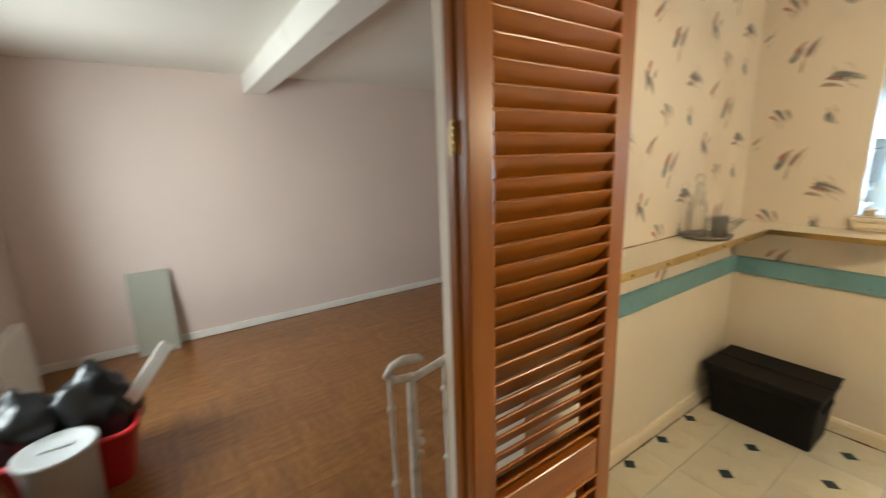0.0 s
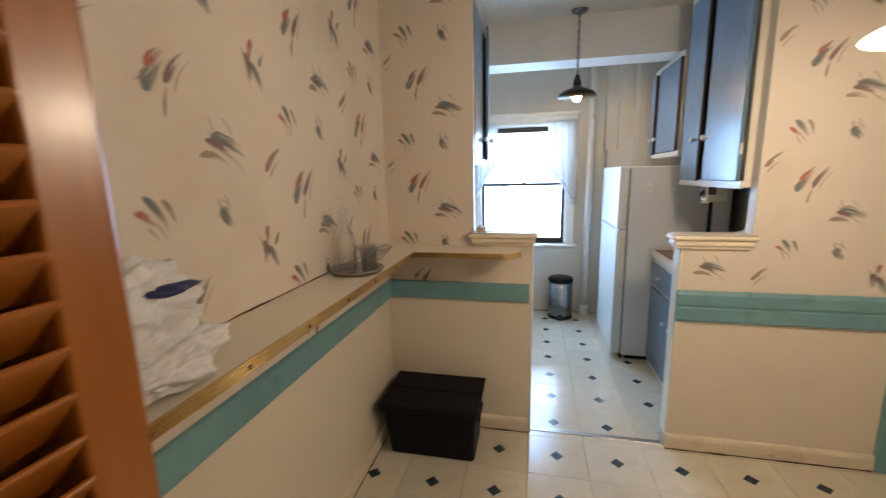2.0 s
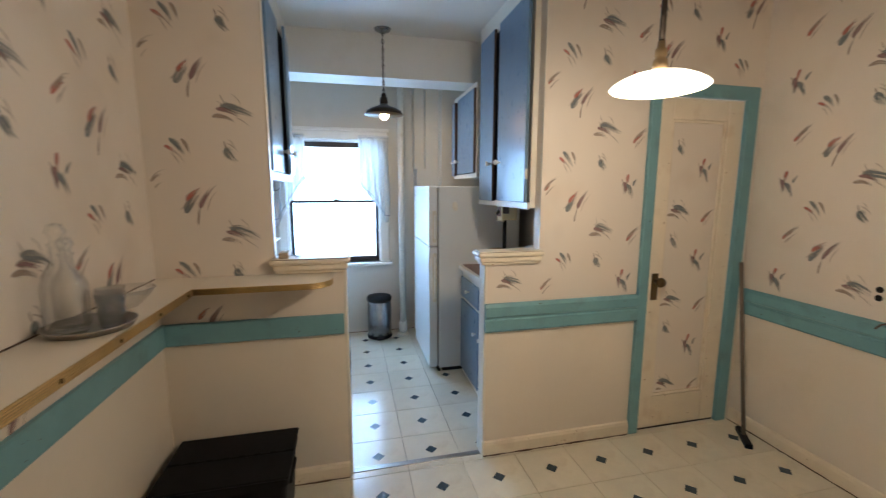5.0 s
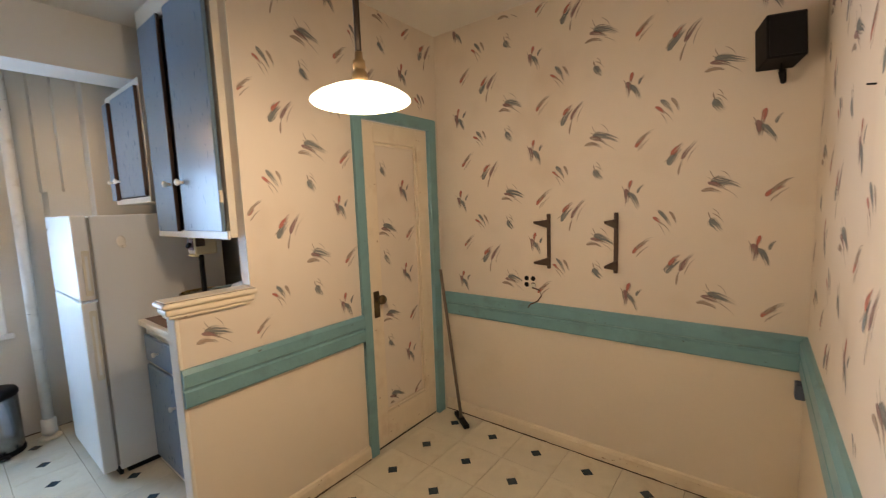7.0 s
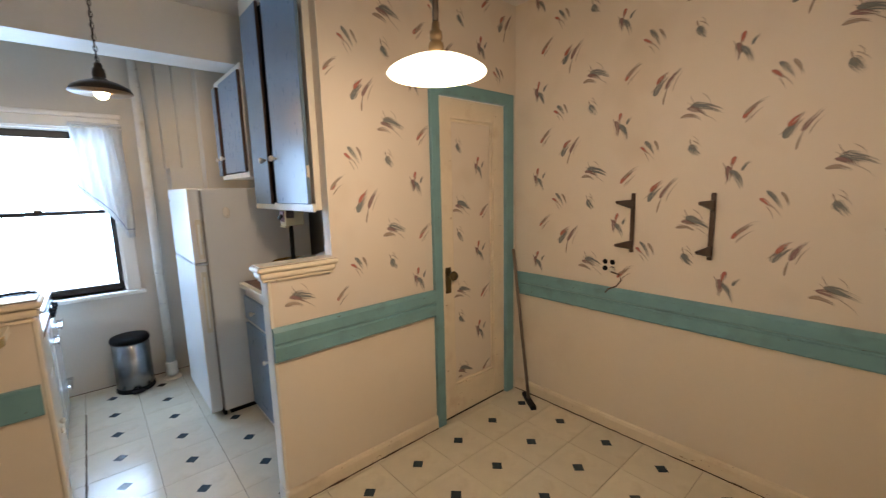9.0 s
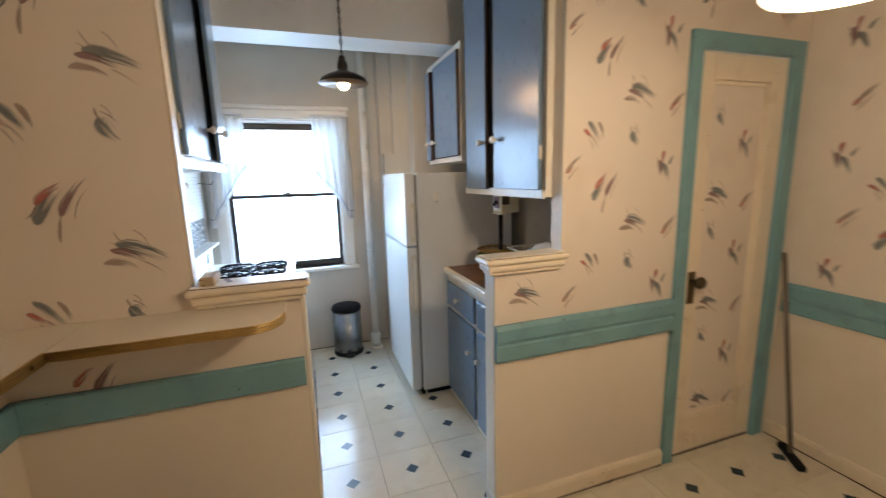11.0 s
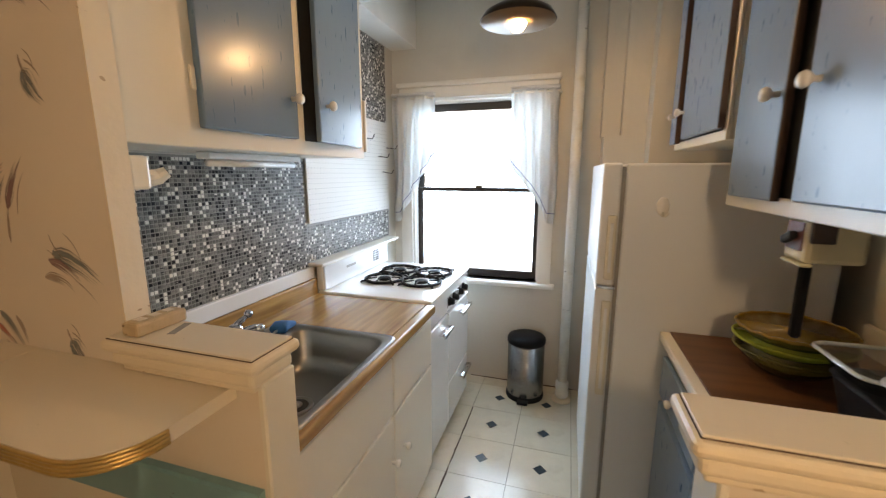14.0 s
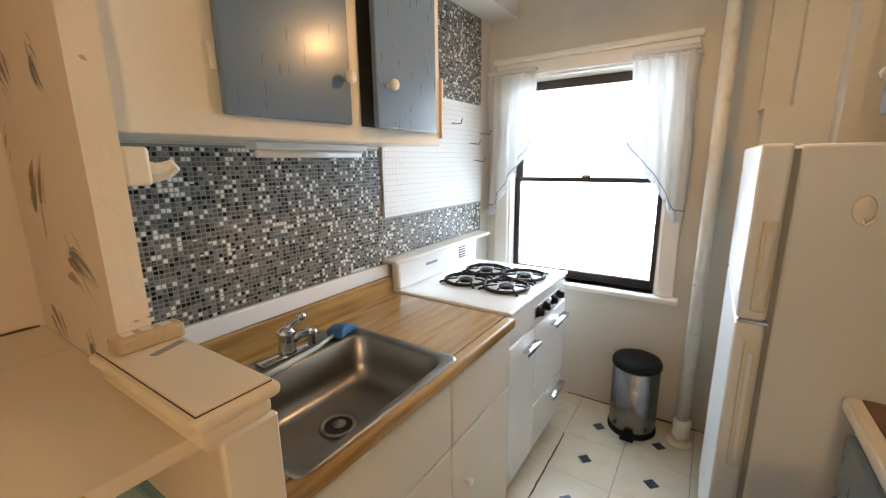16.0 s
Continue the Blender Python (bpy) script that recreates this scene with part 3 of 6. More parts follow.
pp = print_on(paper_partition, (PX, 0, 0), (0, -1, 0), (-1, 0, 0), 0.620, 0.993,
              [(0.487, 0.785, 0.88, 1.09), (0.785, 1.47, 0.88, CEIL), (1.40, 2.18, 2.10, CEIL)], 1)
print_on(paper_partition, (PX, 0, 0), (0, -1, 0), (-1, 0, 0), -0.707, 1.284, [(-NY, -0.565, 0.88, CEIL), (-0.565, -0.257, 0.87, 1.08)], 2)
print_on(paper_south, (0, SY, 0), (-1, 0, 0), (0, 1, 0), -2.302, 1.549, [(-PX + 0.03, -WX, 0.9, CEIL)], 3)
print_on(paper_north, (0, NY, 0), (1, 0, 0), (0, -1, 0), 1.657, 1.562, [(1.07, PX, 0.88, CEIL)], 4)
print_on(paper_west, (WX, 0, 0), (0, 1, 0), (1, 0, 0), -1.45, 1.36, [(SY, -0.56, 0.9, CEIL)], 5)
print_on(paper_north, (0, 0.78, 0), (1, 0, 0), (0, -1, 0), 0.9, 1.3, [(0.83, 1.05, 0.9, CEIL)], 6)

# ---- dado rails, baseboards, ledges ----
DADO = [(0, 0.733), (0.020, 0.733), (0.024, 0.743), (0.024, 0.799), (0.017, 0.806), (0.017, 0.814), (0.026, 0.821), (0.026, 0.873), (0.014, 0.891), (0, 0.891)]
FLATDADO = [(0, 0.792), (0.018, 0.792), (0.020, 0.796), (0.020, 0.886), (0.016, 0.892), (0, 0.892)]
BASE = [(0, 0), (0.016, 0), (0.016, 0.062), (0.010, 0.078), (0, 0.084)]


def trim(name, prof, axis, a0, a1, base, out, material, label, cat):
    return solo(name, profile_run(prof, axis, a0, a1, base, out), material, label, cat, "structure")


trim("dado_rail", DADO, 'y', -1.418, -0.474, PX, -1, TEAL, "teal painted moulded chair rail on partition", "dado rail")
trim("dado_rail", DADO, 'x', WX, PX - 0.03, SY, 1, TEAL, "teal painted moulded chair rail on papered wall", "dado rail")
trim("dado_rail", DADO, 'y', SY + 0.03, -0.60, WX, 1, TEAL, "teal painted moulded chair rail beside doorway", "dado rail")
trim("dado_rail", FLATDADO, 'y', 0.262, NY - 0.022, PX, -1, TEAL, "flat teal painted rail under the corner shelf", "dado rail")
trim("dado_rail", FLATDADO, 'x', 1.06, PX, NY, -1, TEAL, "flat teal painted rail under the long shelf", "dado rail")
for ax, a0, a1, base, out in (('y', -1.43, -0.478, PX, -1), ('y', 0.257, NY, PX, -1), ('x', WX, PX - 0.02, SY, 1), ('x', 1.06, PX - 0.02, NY, -1), ('y', SY + 0.02, -0.56, WX, 1)):
    trim("baseboard", BASE, ax, a0, a1, base, out, TRIM, "chipped cream painted baseboard", "baseboard")


def ragged_gap(pts_):
    """Uneven dark crack between floor and baseboard."""
    rng = random.Random(len(pts_) * 7 + int(pts_[0][0] * 10))
    a, b = Vector(pts_[0]), Vector(pts_[1])
    n = int((b - a).length / 0.03)
    path = [a.lerp(b, k / n) + Vector((rng.uniform(-.002, .002), rng.uniform(-.002, .002), 0)) for k in range(n + 1)]
    return tube(path, [max(0.0012, 0.0035 + 0.003 * noise.noise(p * 9) + rng.uniform(-.001, .001)) for p in path], 5)


for p0, p1 in (((PX - 0.018, -1.41, 0.002), (PX - 0.018, -0.475, 0.002)), ((PX - 0.018, 0.26, 0.002), (PX - 0.018, NY, 0.002)), ((WX, SY + 0.018, 0.002), (PX - 0.02, SY + 0.018, 0.002)),
               ((1.06, NY - 0.018, 0.002), (PX - 0.02, NY - 0.018, 0.002)), ((KW - 0.002, -0.43, 0.002), (KW - 0.002, 0.36, 0.002)), ((3.15, 0.251, -0.001), (4.665, 0.251, -0.001))):
    solo("floor_gap", ragged_gap((p0, p1)), WORN, "uneven dark crack along the baseboard", "gap", "structure")
solo("baseboard", box(PX - 0.012, -0.490, 0, PX2 + 0.01, -0.468, 0.085, 0.006), WHITE, "worn white corner block at the kitchen threshold", "baseboard", "structure")
solo("threshold_strip", box(PX + 0.01, -0.468, -0.004, PX + 0.045, 0.257, 0.004, 0.002), STEEL, "thin worn metal strip between two floors", "threshold", "structure")


def ledge(y0, y1, x0, x1, label):
    """Moulded cap of a half wall: overhanging top, cove and bead."""
    root = thing("ledge_cap", ((x0 + x1) / 2, (y0 + y1) / 2, 1.10), label, "ledge", kind="structure")
    part("cap_board", box(x0, y0, 1.1500, x1, y1, 1.1740, 0.0112, 3), TRIM, root)
    part("worn_edge", box(x0 + 0.0105, y0 + 0.0105, 1.1730, x1 - 0.0105, y1 - 0.0105, 1.1755), WORN, root, "dark worn edge of the laminate")
    part("cap_top", box(x0 + 0.012, y0 + 0.012, 1.1740, x1 - 0.012, y1 - 0.012, 1.1792, 0.001), LAMINATE, root, "thin laminate sheet with dark worn edge")
    part("cove_moulding", box(x0 + 0.012, y0 + 0.012, 1.1200, x1 - 0.012, y1 - 0.012, 1.1495, 0.010, 3), TRIM, root)
    part("bead_moulding", box(x0 + 0.024, y0 + 0.024, 1.1060, x1 - 0.024, y1 - 0.024, 1.1195, 0.004, 2), TRIM, root)
    return root


ledge(0.222, 0.590, PX - 0.045, PX2 + 0.012, "chipped cream painted ledge on the half wall by the sink")
ledge(-0.80, -0.425, PX - 0.045, PX2 + 0.006, "chipped cream painted ledge on the half wall by the counter")
for side, y0, lb in ((1, 0.565, "cream"), (-1, -0.782, "white")):
    bm = bmesh.new()
    xe = XJ + 0.001 if side > 0 else PX2 + 0.004
    ring = [(PX - 0.003, y0), (xe, y0 + (0.003 if side > 0 else -0.020)), (xe, y0 + side * 0.075), (PX - 0.003, y0 + side * 0.003)]
    rows = [[bm.verts.new((px_, py_, z_)) for px_, py_ in ring] for z_ in (1.1795, 2.63)]
    for k in range(4):
        bm.faces.new((rows[0][k], rows[0][(k + 1) % 4], rows[1][(k + 1) % 4], rows[1][k]))
    bm.faces.new(rows[0][::-1])
    bm.faces.new(rows[1])
    bmesh.ops.recalc_face_normals(bm, faces=bm.faces)
    solo("jamb_post", bm, TRIM if side > 0 else CABW, lb + " painted end post of the pass-through opening", "jamb", "structure")
solo("jamb_post", box(PX - 0.003, 0.242, 0.0, PX2 + 0.012, 0.258, 1.1135, 0.004), CABW, "worn white painted end board of the half wall", "jamb", "structure")
solo("jamb_post", box(PX - 0.003, -0.488, 0.086, PX2 + 0.012, -0.472, 1.1135, 0.004), CABW, "worn white painted end board of the half wall", "jamb", "structure")

# ---- long shelf and corner shelf ----
bm = bmesh.new()
box(1.06, 0.848, 1.077, PX - 0.002, NY - 0.002, 1.105, bm=bm)
SHELFN = thing("long_shelf", (1.97, 0.97, 1.06), "long cream laminate wall shelf with worn brass edging", "shelf")
part("shelf_board", bm, LAMINATE, SHELFN)
bm = bmesh.new()
for k in range(5):
    tube([(1.075, 0.846, 1.079 + k * 0.006), (1.5, 0.844, 1.079 + k * 0.006), (2.650, 0.846, 1.079 + k * 0.006)], 0.0034, 6, bm)
box(1.075, 0.8455, 1.076, 2.650, 0.849, 1.106, bm=bm)
part("brass_edging", bm, BRASS, SHELFN, "worn ribbed brass edging with screws", True)
part("bearer", box(1.06, NY - 0.022, 1.040, PX - 0.003, NY - 0.001, 1.0765), TRIM, SHELFN, "painted bearer strip under the shelf")
for k in range(7):
    part("screw", lathe([(0.0, 0.0), (0.006, 0.001), (0.0055, 0.004), (0, 0.005)], (1.15 + k * 0.24, 0.837, 1.092), 8, 'Y'), OLDBRASS, SHELFN)

pts = [(PX - 0.002, 0.847), (PX - 0.002, 0.305)]
for k in range(9):
    a = radians(k * 11.25)
    pts.append((2.750 - 0.10 * math.sin(a), 0.405 - 0.10 * math.cos(a)))
pts.append((2.650, 0.847))
bm = bmesh.new()
lo = [bm.verts.new((x, y, 1.079)) for x, y in pts]
hi = [bm.verts.new((x, y, 1.1045)) for x, y in pts]
bm.faces.new(hi)
bm.faces.new(lo[::-1])
for i in range(len(pts)):
    j = (i + 1) % len(pts)
    bm.faces.new((lo[i], lo[j], hi[j], hi[i]))
bmesh.ops.recalc_face_normals(bm, faces=bm.faces)
SHELFC = thing("corner_shelf", (2.78, 0.6, 1.06), "cream laminate corner shelf with rounded end and brass edging", "shelf")
part("shelf_board", bm, LAMINATE, SHELFC)
bm = bmesh.new()
edge = pts[2:]
for k in range(4):
    tube([(x - 0.002, y - 0.001, 1.081 + k * 0.0065) for x, y in edge], 0.0036, 6, bm)
part("brass_edging", bm, BRASS, SHELFC, "ribbed worn brass edging", True)
part("bracket_block", box(2.855, 0.39, 1.03, 2.884, 0.41, 1.0785, 0.004), TRIM, SHELFC)

grime = ragged_gap(((1.08, NY - 0.002, 1.1055), (PX - 0.01, NY - 0.002, 1.1055)))
solo("shelf_gap", grime, WORN, "dark grimy crack between shelf and papered wall", "gap", "structure")

# ---- papered door ----
door = thing("door_1", (PX + 0.02, -1.78, 0), "closed narrow cream door with papered recessed panel and brass handle", "door", kind="structure")
D0, D1 = -2.072, -1.482
part("casing", box(PX - 0.022, -1.482, 0, PX + 0.01, -1.418, 2.093, 0.006, 2), TEAL, door, "teal painted casing")
part("casing", box(PX - 0.022, -2.148, 0, PX + 0.01, -2.072, 2.093, 0.006, 2), TEAL, door, "teal painted casing")
part("casing", box(PX - 0.0225, -2.148, 2.018, PX + 0.01, -1.418, 2.093, 0.006, 2), TEAL, door, "teal painted casing")
part("stile", box(PX + 0.006, D0, 0.012, PX + 0.045, D0 + 0.105, 2.014, 0.003), TRIM, door)
part("stile", box(PX + 0.006, D1 - 0.105, 0.012, PX + 0.045, D1, 2.014, 0.003), TRIM, door)
part("rail", box(PX + 0.007, D0 + 0.105, 0.012, PX + 0.045, D1 - 0.105, 0.215, 0.003), TRIM, door)
part("rail", box(PX + 0.007, D0 + 0.105, 1.90, PX + 0.045, D1 - 0.105, 2.014, 0.003), TRIM, door)
for b in ((D0 + 0.105, D0 + 0.123, 0.215, 1.90), (D1 - 0.123, D1 - 0.105, 0.215, 1.90)):
    part("panel_moulding", box(PX + 0.014, b[0], b[2], PX + 0.04, b[1], b[3], 0.005, 2), TRIM, door)
for z0, z1 in ((0.215, 0.233), (1.882, 1.90)):
    part("panel_moulding", box(PX + 0.014, D0 + 0.123, z0, PX + 0.04, D1 - 0.123, z1, 0.005, 2), TRIM, door)
panel = part("panel", box(PX + 0.024, D0 + 0.10, 0.21, PX + 0.04, D1 - 0.10, 1.905), PAPER, door, "papered panel")
print_on(panel, (PX + 0.024, 0, 0), (0, -1, 0), (-1, 0, 0), 1.688, 0.272, [(-D1 + 0.105, -D0 - 0.105, 0.215, 1.90)], 7)
# dark filler strip stands in for the shade below the door
part("gap_shadow", box(PX + 0.01, D0, 0.0, PX + 0.05, D1, 0.011), SHADEBLK, door, "dark strip painted as shade under the door")
hb = box(PX - 0.001, -1.566, 0.845, PX + 0.006, -1.520, 1.008, 0.003)
plate = part("escutcheon", hb, OLDBRASS, door, "dark worn brass plate")
bm = lathe([(0.0, 0), (0.012, 0.001), (0.010, 0.025), (0.026, 0.033), (0.030, 0.045), (0.024, 0.058), (0.0, 0.062)], (0, 0, 0), 20, 'X')
bmesh.ops.transform(bm, matrix=Matrix.Translation((PX - 0.001, -1.545, 0.962)) @ pose(0, 0, 0, 0, 0, 180), verts=bm.verts)
part("knob", bm, OLDBRASS, door, "round brass knob", True)

# ---- dining pendant lamp ----
x, y, z = DLAMP
lamp = thing("pendant_lamp", (x, y, CEIL), "lit white shallow pendant lamp on a metal rod", "lamp")
part("shade", lathe([(0.016, 0.050), (0.04, 0.045), (0.08, 0.034), (0.110, 0.020), (0.126, 0.009), (0.130, 0.003), (0.125, -0.002), (0.10, -0.008), (0.05, -0.011), (0.0, -0.012)], (x, y, z), 40), SHADEGLOW, lamp, "glowing opal shade", True)
part("rod", tube([(x, y, z + 0.12), (x, y, CEIL - 0.01)], 0.008, 10), BRONZE, lamp, "dark bronze rod", True)
part("socket", lathe([(0.0, 0.14), (0.010, 0.14), (0.011, 0.122), (0.016, 0.118), (0.017, 0.10), (0.013, 0.096), (0.019, 0.09), (0.022, 0.07), (0.016, 0.062), (0, 0.062)], (x, y, z - 0.013), 20), SOCKETB, lamp, "tan brass socket", True)
part("canopy", lathe([(0.0, -0.03), (0.03, -0.028), (0.055, -0.012), (0.06, 0.0), (0, 0)], (x, y, CEIL), 24), STEELV, lamp, "", True)

# ---- kitchen pendant lamp ----
x, y, z = KLAMP
lamp2 = thing("pendant_lamp", (x, y, 2.63), "bronze metal pendant lamp with bare lit bulb on a chain", "lamp")
outer = [(0.026, 0.075), (0.04, 0.062), (0.09, 0.045), (0.125, 0.025), (0.14, 0.0)]
part("shade", lathe(outer + [(0.1385, -0.002), (0.123, 0.021), (0.09, 0.040), (0.04, 0.056), (0.024, 0.066)], (x, y, z), 40), BRONZE, lamp2, "dark bronze flared shade", True)
part("liner", lathe([(0.137, -0.003), (0.1225, 0.0195), (0.089, 0.038), (0.04, 0.053), (0.03, 0.056)], (x, y, z), 40), LINER, lamp2, "pale inner face", True)
part("socket", lathe([(0, 0.15), (0.016, 0.148), (0.02, 0.135), (0.018, 0.125), (0.026, 0.12), (0.03, 0.095), (0.028, 0.075), (0.02, 0.04), (0.0, 0.04)], (x, y, z), 20), BRONZE, lamp2, "", True)
part("bulb", lathe([(0.0, -0.052), (0.02, -0.046), (0.032, -0.025), (0.031, -0.005), (0.02, 0.018), (0.013, 0.038), (0, 0.04)], (x, y, z + 0.013), 20), BULBGLOW, lamp2, "lit warm bulb", True).visible_shadow = False
bm = bmesh.new()
nl = 15
for k in range(nl):
    zc = z + 0.165 + k * (2.60 - z - 0.165) / (nl - 1)
    ring = []
    for i in range(9):
        a = 2 * math.pi * i / 8
        d = 0.008 * math.cos(a)
        ring.append((x + (d if k % 2 else 0), y + (0 if k % 2 else d), zc + 0.018 * math.sin(a)))
    tube(ring, 0.0022, 5, bm)
part("chain", bm, BRONZE, lamp2, "", True)
part("cord", tube([(x + 0.004, y, z + 0.14), (x - 0.004, y + 0.004, z + 0.3), (x + 0.004, y, 2.61)], 0.0025, 6), BLACKP, lamp2)
part("canopy", lathe([(0.0, -0.03), (0.02, -0.028), (0.052, -0.014), (0.06, -0.001), (0, -0.001)], (x, y, 2.63), 24), STEELV, lamp2, "", True)


# ---- kitchen: window wall ----
win = thing("window_1", (KW + 0.1, 0.34, WZ0), "double-hung kitchen window with dark sashes and white casing", "window", kind="structure")
part("casing", box(KW - 0.022, WY0 - 0.085, WZ0, KW + 0.001, WY0, WZ1 + 0.09, 0.004), WHITE, win)
part("casing", box(KW - 0.022, WY1, WZ0, KW + 0.001, WY1 + 0.085, WZ1 + 0.09, 0.004), WHITE, win)
part("casing", box(KW - 0.024, WY0 - 0.085, WZ1, KW + 0.001, WY1 + 0.085, WZ1 + 0.092, 0.004), WHITE, win)
part("head_moulding", box(KW - 0.05, WY0 - 0.10, WZ1 + 0.0925, KW + 0.001, WY1 + 0.10, WZ1 + 0.125, 0.01, 2), WHITE, win)
part("window_sill", box(KW - 0.06, WY0 - 0.115, WZ0 - 0.03, KW + 0.09, WY1 + 0.11, WZ0, 0.008, 2), WHITE, win)
part("reveal", box(KW + 0.002, WY0 - 0.001, WZ0, KW + 0.075, WY0 + 0.012, WZ1), WHITE, win)
part("reveal", box(KW + 0.002, WY1 - 0.012, WZ0, KW + 0.075, WY1 + 0.001, WZ1), WHITE, win)
MR = 1.376
for nm, xs, z0, z1 in (("lower_sash", KW + 0.08, WZ0 + 0.001, MR + 0.014), ("upper_sash", KW + 0.115, MR - 0.014, WZ1)):
    fr = bmesh.new()
    b = 0.045
    box(xs, WY0, z0, xs + 0.03, WY0 + b, z1, 0.003, bm=fr)
    box(xs, WY1 - b, z0, xs + 0.03, WY1, z1, 0.003, bm=fr)
    lowbar = 0.05 if nm == "lower_sash" else 0.028
    topbar = 0.028 if nm == "lower_sash" else 0.05
    box(xs + 0.001, WY0 + b, z0, xs + 0.029, WY1 - b, z0 + lowbar, 0.003, bm=fr)
    box(xs + 0.001, WY0 + b, z1 - topbar, xs + 0.029, WY1 - b, z1, 0.003, bm=fr)
    sash = part(nm, fr, SASH, win, "dark brown sash frame")
    pane = part("pane", box(xs + 0.013, WY0 + b, z0 + lowbar, xs + 0.017, WY1 - b, z1 - topbar), PANE, sash)
    pane.visible_shadow = False
part("sash_lock", box(KW + 0.07, 0.32, MR + 0.014, KW + 0.1, 0.37, MR + 0.03, 0.005), OLDBRASS, win)

rod = thing("curtain_rod", (KW - 0.06, 0.35, 1.985), "thin white curtain rod above the window", "curtain rod")
part("rod", tube([(KW - 0.005, 0.93, 1.985), (KW - 0.062, 0.925, 1.987), (KW - 0.064, 0.35, 1.984), (KW - 0.062, -0.185, 1.987), (KW - 0.005, -0.19, 1.985)], 0.006, 8), WHITE, rod)


def curtain(y_out, y_in, tip_z, in_z, label, seed):
    root = thing("curtain", (KW - 0.06, (y_out + y_in) / 2, tip_z), label, "curtain", "curtains at the window")
    bm = bmesh.new()
    nu, nv = 34, 26
    grid = []
    for i in range(nu + 1):
        s = i / nu
        col = []
        zb = tip_z + (in_z - tip_z) * (max(0, s - 0.18) / 0.82) ** 0.9
        for j in range(nv + 1):
            t = j / nv
            yy = y_out + (y_in - y_out) * (s * (1 - 0.22 * t * (1 - s)) + 0.0)
            fold = math.sin(s * 30 + seed + 1.5 * t) * (0.014 + 0.012 * t) + 0.014 * noise.noise(Vector((s * 6, t * 5, seed))) + 0.008 * noise.noise(Vector((s * 15, t * 11, seed + 3)))
            col.append(bm.verts.new((KW - 0.064 + fold, yy + 0.006 * math.sin(t * 7 + s * 9), 2.015 + (zb - 2.015) * t + 0.008 * math.sin(s * 31) * (1 if t < 0.03 else 0.2))))
        grid.append(col)
    for a, b in zip(grid, grid[1:]):
        for j in range(nv):
            bm.faces.new((a[j], b[j], b[j + 1], a[j + 1]))
    trim1 = [c[nv - 2].co + Vector((-0.003, 0, 0)) for c in grid]
    trim1 = [Vector(p) for p in trim1]
    c = part("panel", bm, CURT, root, "sheer white cotton panel", True)
    so = c.modifiers.new("thickness", 'SOLIDIFY')
    so.thickness = 0.0012
    part("trim", tube(trim1, 0.0026, 5), CURTTRIM, root, "narrow blue-grey trim band")
    bm = bmesh.new()
    box(KW - 0.088, min(y_out, y_in), 2.0, KW - 0.04, max(y_out, y_in), 2.022, 0.009, 2, bm=bm)
    part("heading", bm, CURT, root, "gathered heading")
    return root


curtain(0.93, 0.62, 1.15, 1.60, "sheer white tied-back curtain panel with blue trim", 0.0)
curtain(-0.185, 0.115, 1.17, 1.55, "sheer white tied-back curtain panel beside the pipe", 2.0)

PIPEW = mat("chipped_pipe_paint", (0.76, 0.73, 0.66), 0.42, vary=0.08, scale=8, fine=60, bump=0.25, dirt=(0.42, 0.33, 0.22), dirt_amount=0.4, dirt_scale=9, chip=(0.09, 0.06, 0.04), chip_at=0.735)
pipe = thing("riser_pipe", (4.93, -0.292, 0), "white painted steam riser pipe with floor flange", "pipe")
part("pipe", tube([(4.93, -0.292, 0.0), (4.93, -0.292, 1.3), (4.93, -0.292, 2.63)], 0.030, 16), PIPEW, pipe, "", True)
part("flange", lathe([(0.0, 0), (0.062, 0), (0.062, 0.008), (0.05, 0.016), (0.031, 0.02), (0, 0.02)], (4.93, -0.292, 0.0), 24), TRIM, pipe, "dirty floor flange", True)
part("collar", lathe([(0.031, 0), (0.042, 0.004), (0.044, 0.03), (0.038, 0.045), (0.042, 0.06), (0.042, 0.10), (0.031, 0.11)], (4.93, -0.292, 0.03), 20), PIPEW, pipe, "", True)

can = thing("pedal_bin", (4.928, -0.05, 0), "brushed steel pedal bin with black lid", "trash can")
cx, cy = 4.928, -0.05
part("body", lathe([(0.0, 0.025), (0.118, 0.025), (0.12, 0.03), (0.12, 0.385), (0.0, 0.385)], (cx, cy, 0), 36), STEELV, can, "", True)
part("base_ring", lathe([(0.0, 0.0), (0.124, 0.0), (0.126, 0.01), (0.124, 0.03), (0.119, 0.034), (0, 0.034)], (cx, cy, 0), 36), BLACKP, can, "black plastic base ring", True)
part("lid", lathe([(0.122, 0.385), (0.126, 0.39), (0.126, 0.408), (0.118, 0.425), (0.08, 0.436), (0.0, 0.44)], (cx, cy, 0), 36), BLACKP, can, "black domed lid", True)
part("pedal", box(cx - 0.165, cy - 0.035, 0.008, cx - 0.115, cy + 0.035, 0.026, 0.006, 2), BLACKP, can)
part("hinge_cover", box(cx + 0.10, cy - 0.03, 0.36, cx + 0.138, cy + 0.03, 0.42, 0.006), BLACKP, can)

# ---- kitchen: sink run ----
CT = 0.890
cab = thing("sink_base_cabinet", (3.55, 0.66, 0), "white painted sink base cabinet with drawer fronts and doors", "cabinet")
part("body", box(PX2 + 0.003, 0.335, 0.0, 4.036, KB - 0.004, 0.70), CABW, cab)
part("frame_rail", box(PX2 + 0.003, 0.3335, 0.70, 4.036, 0.37, CT - 0.04), CABW, cab)


def door_front(name, x0, x1, y, out, z0, z1, material, parent, label="", th=0.02, r=0.006):
    return part(name, box(x0, y, z0, x1, y + out * th, z1, r, 2), material, parent, label)


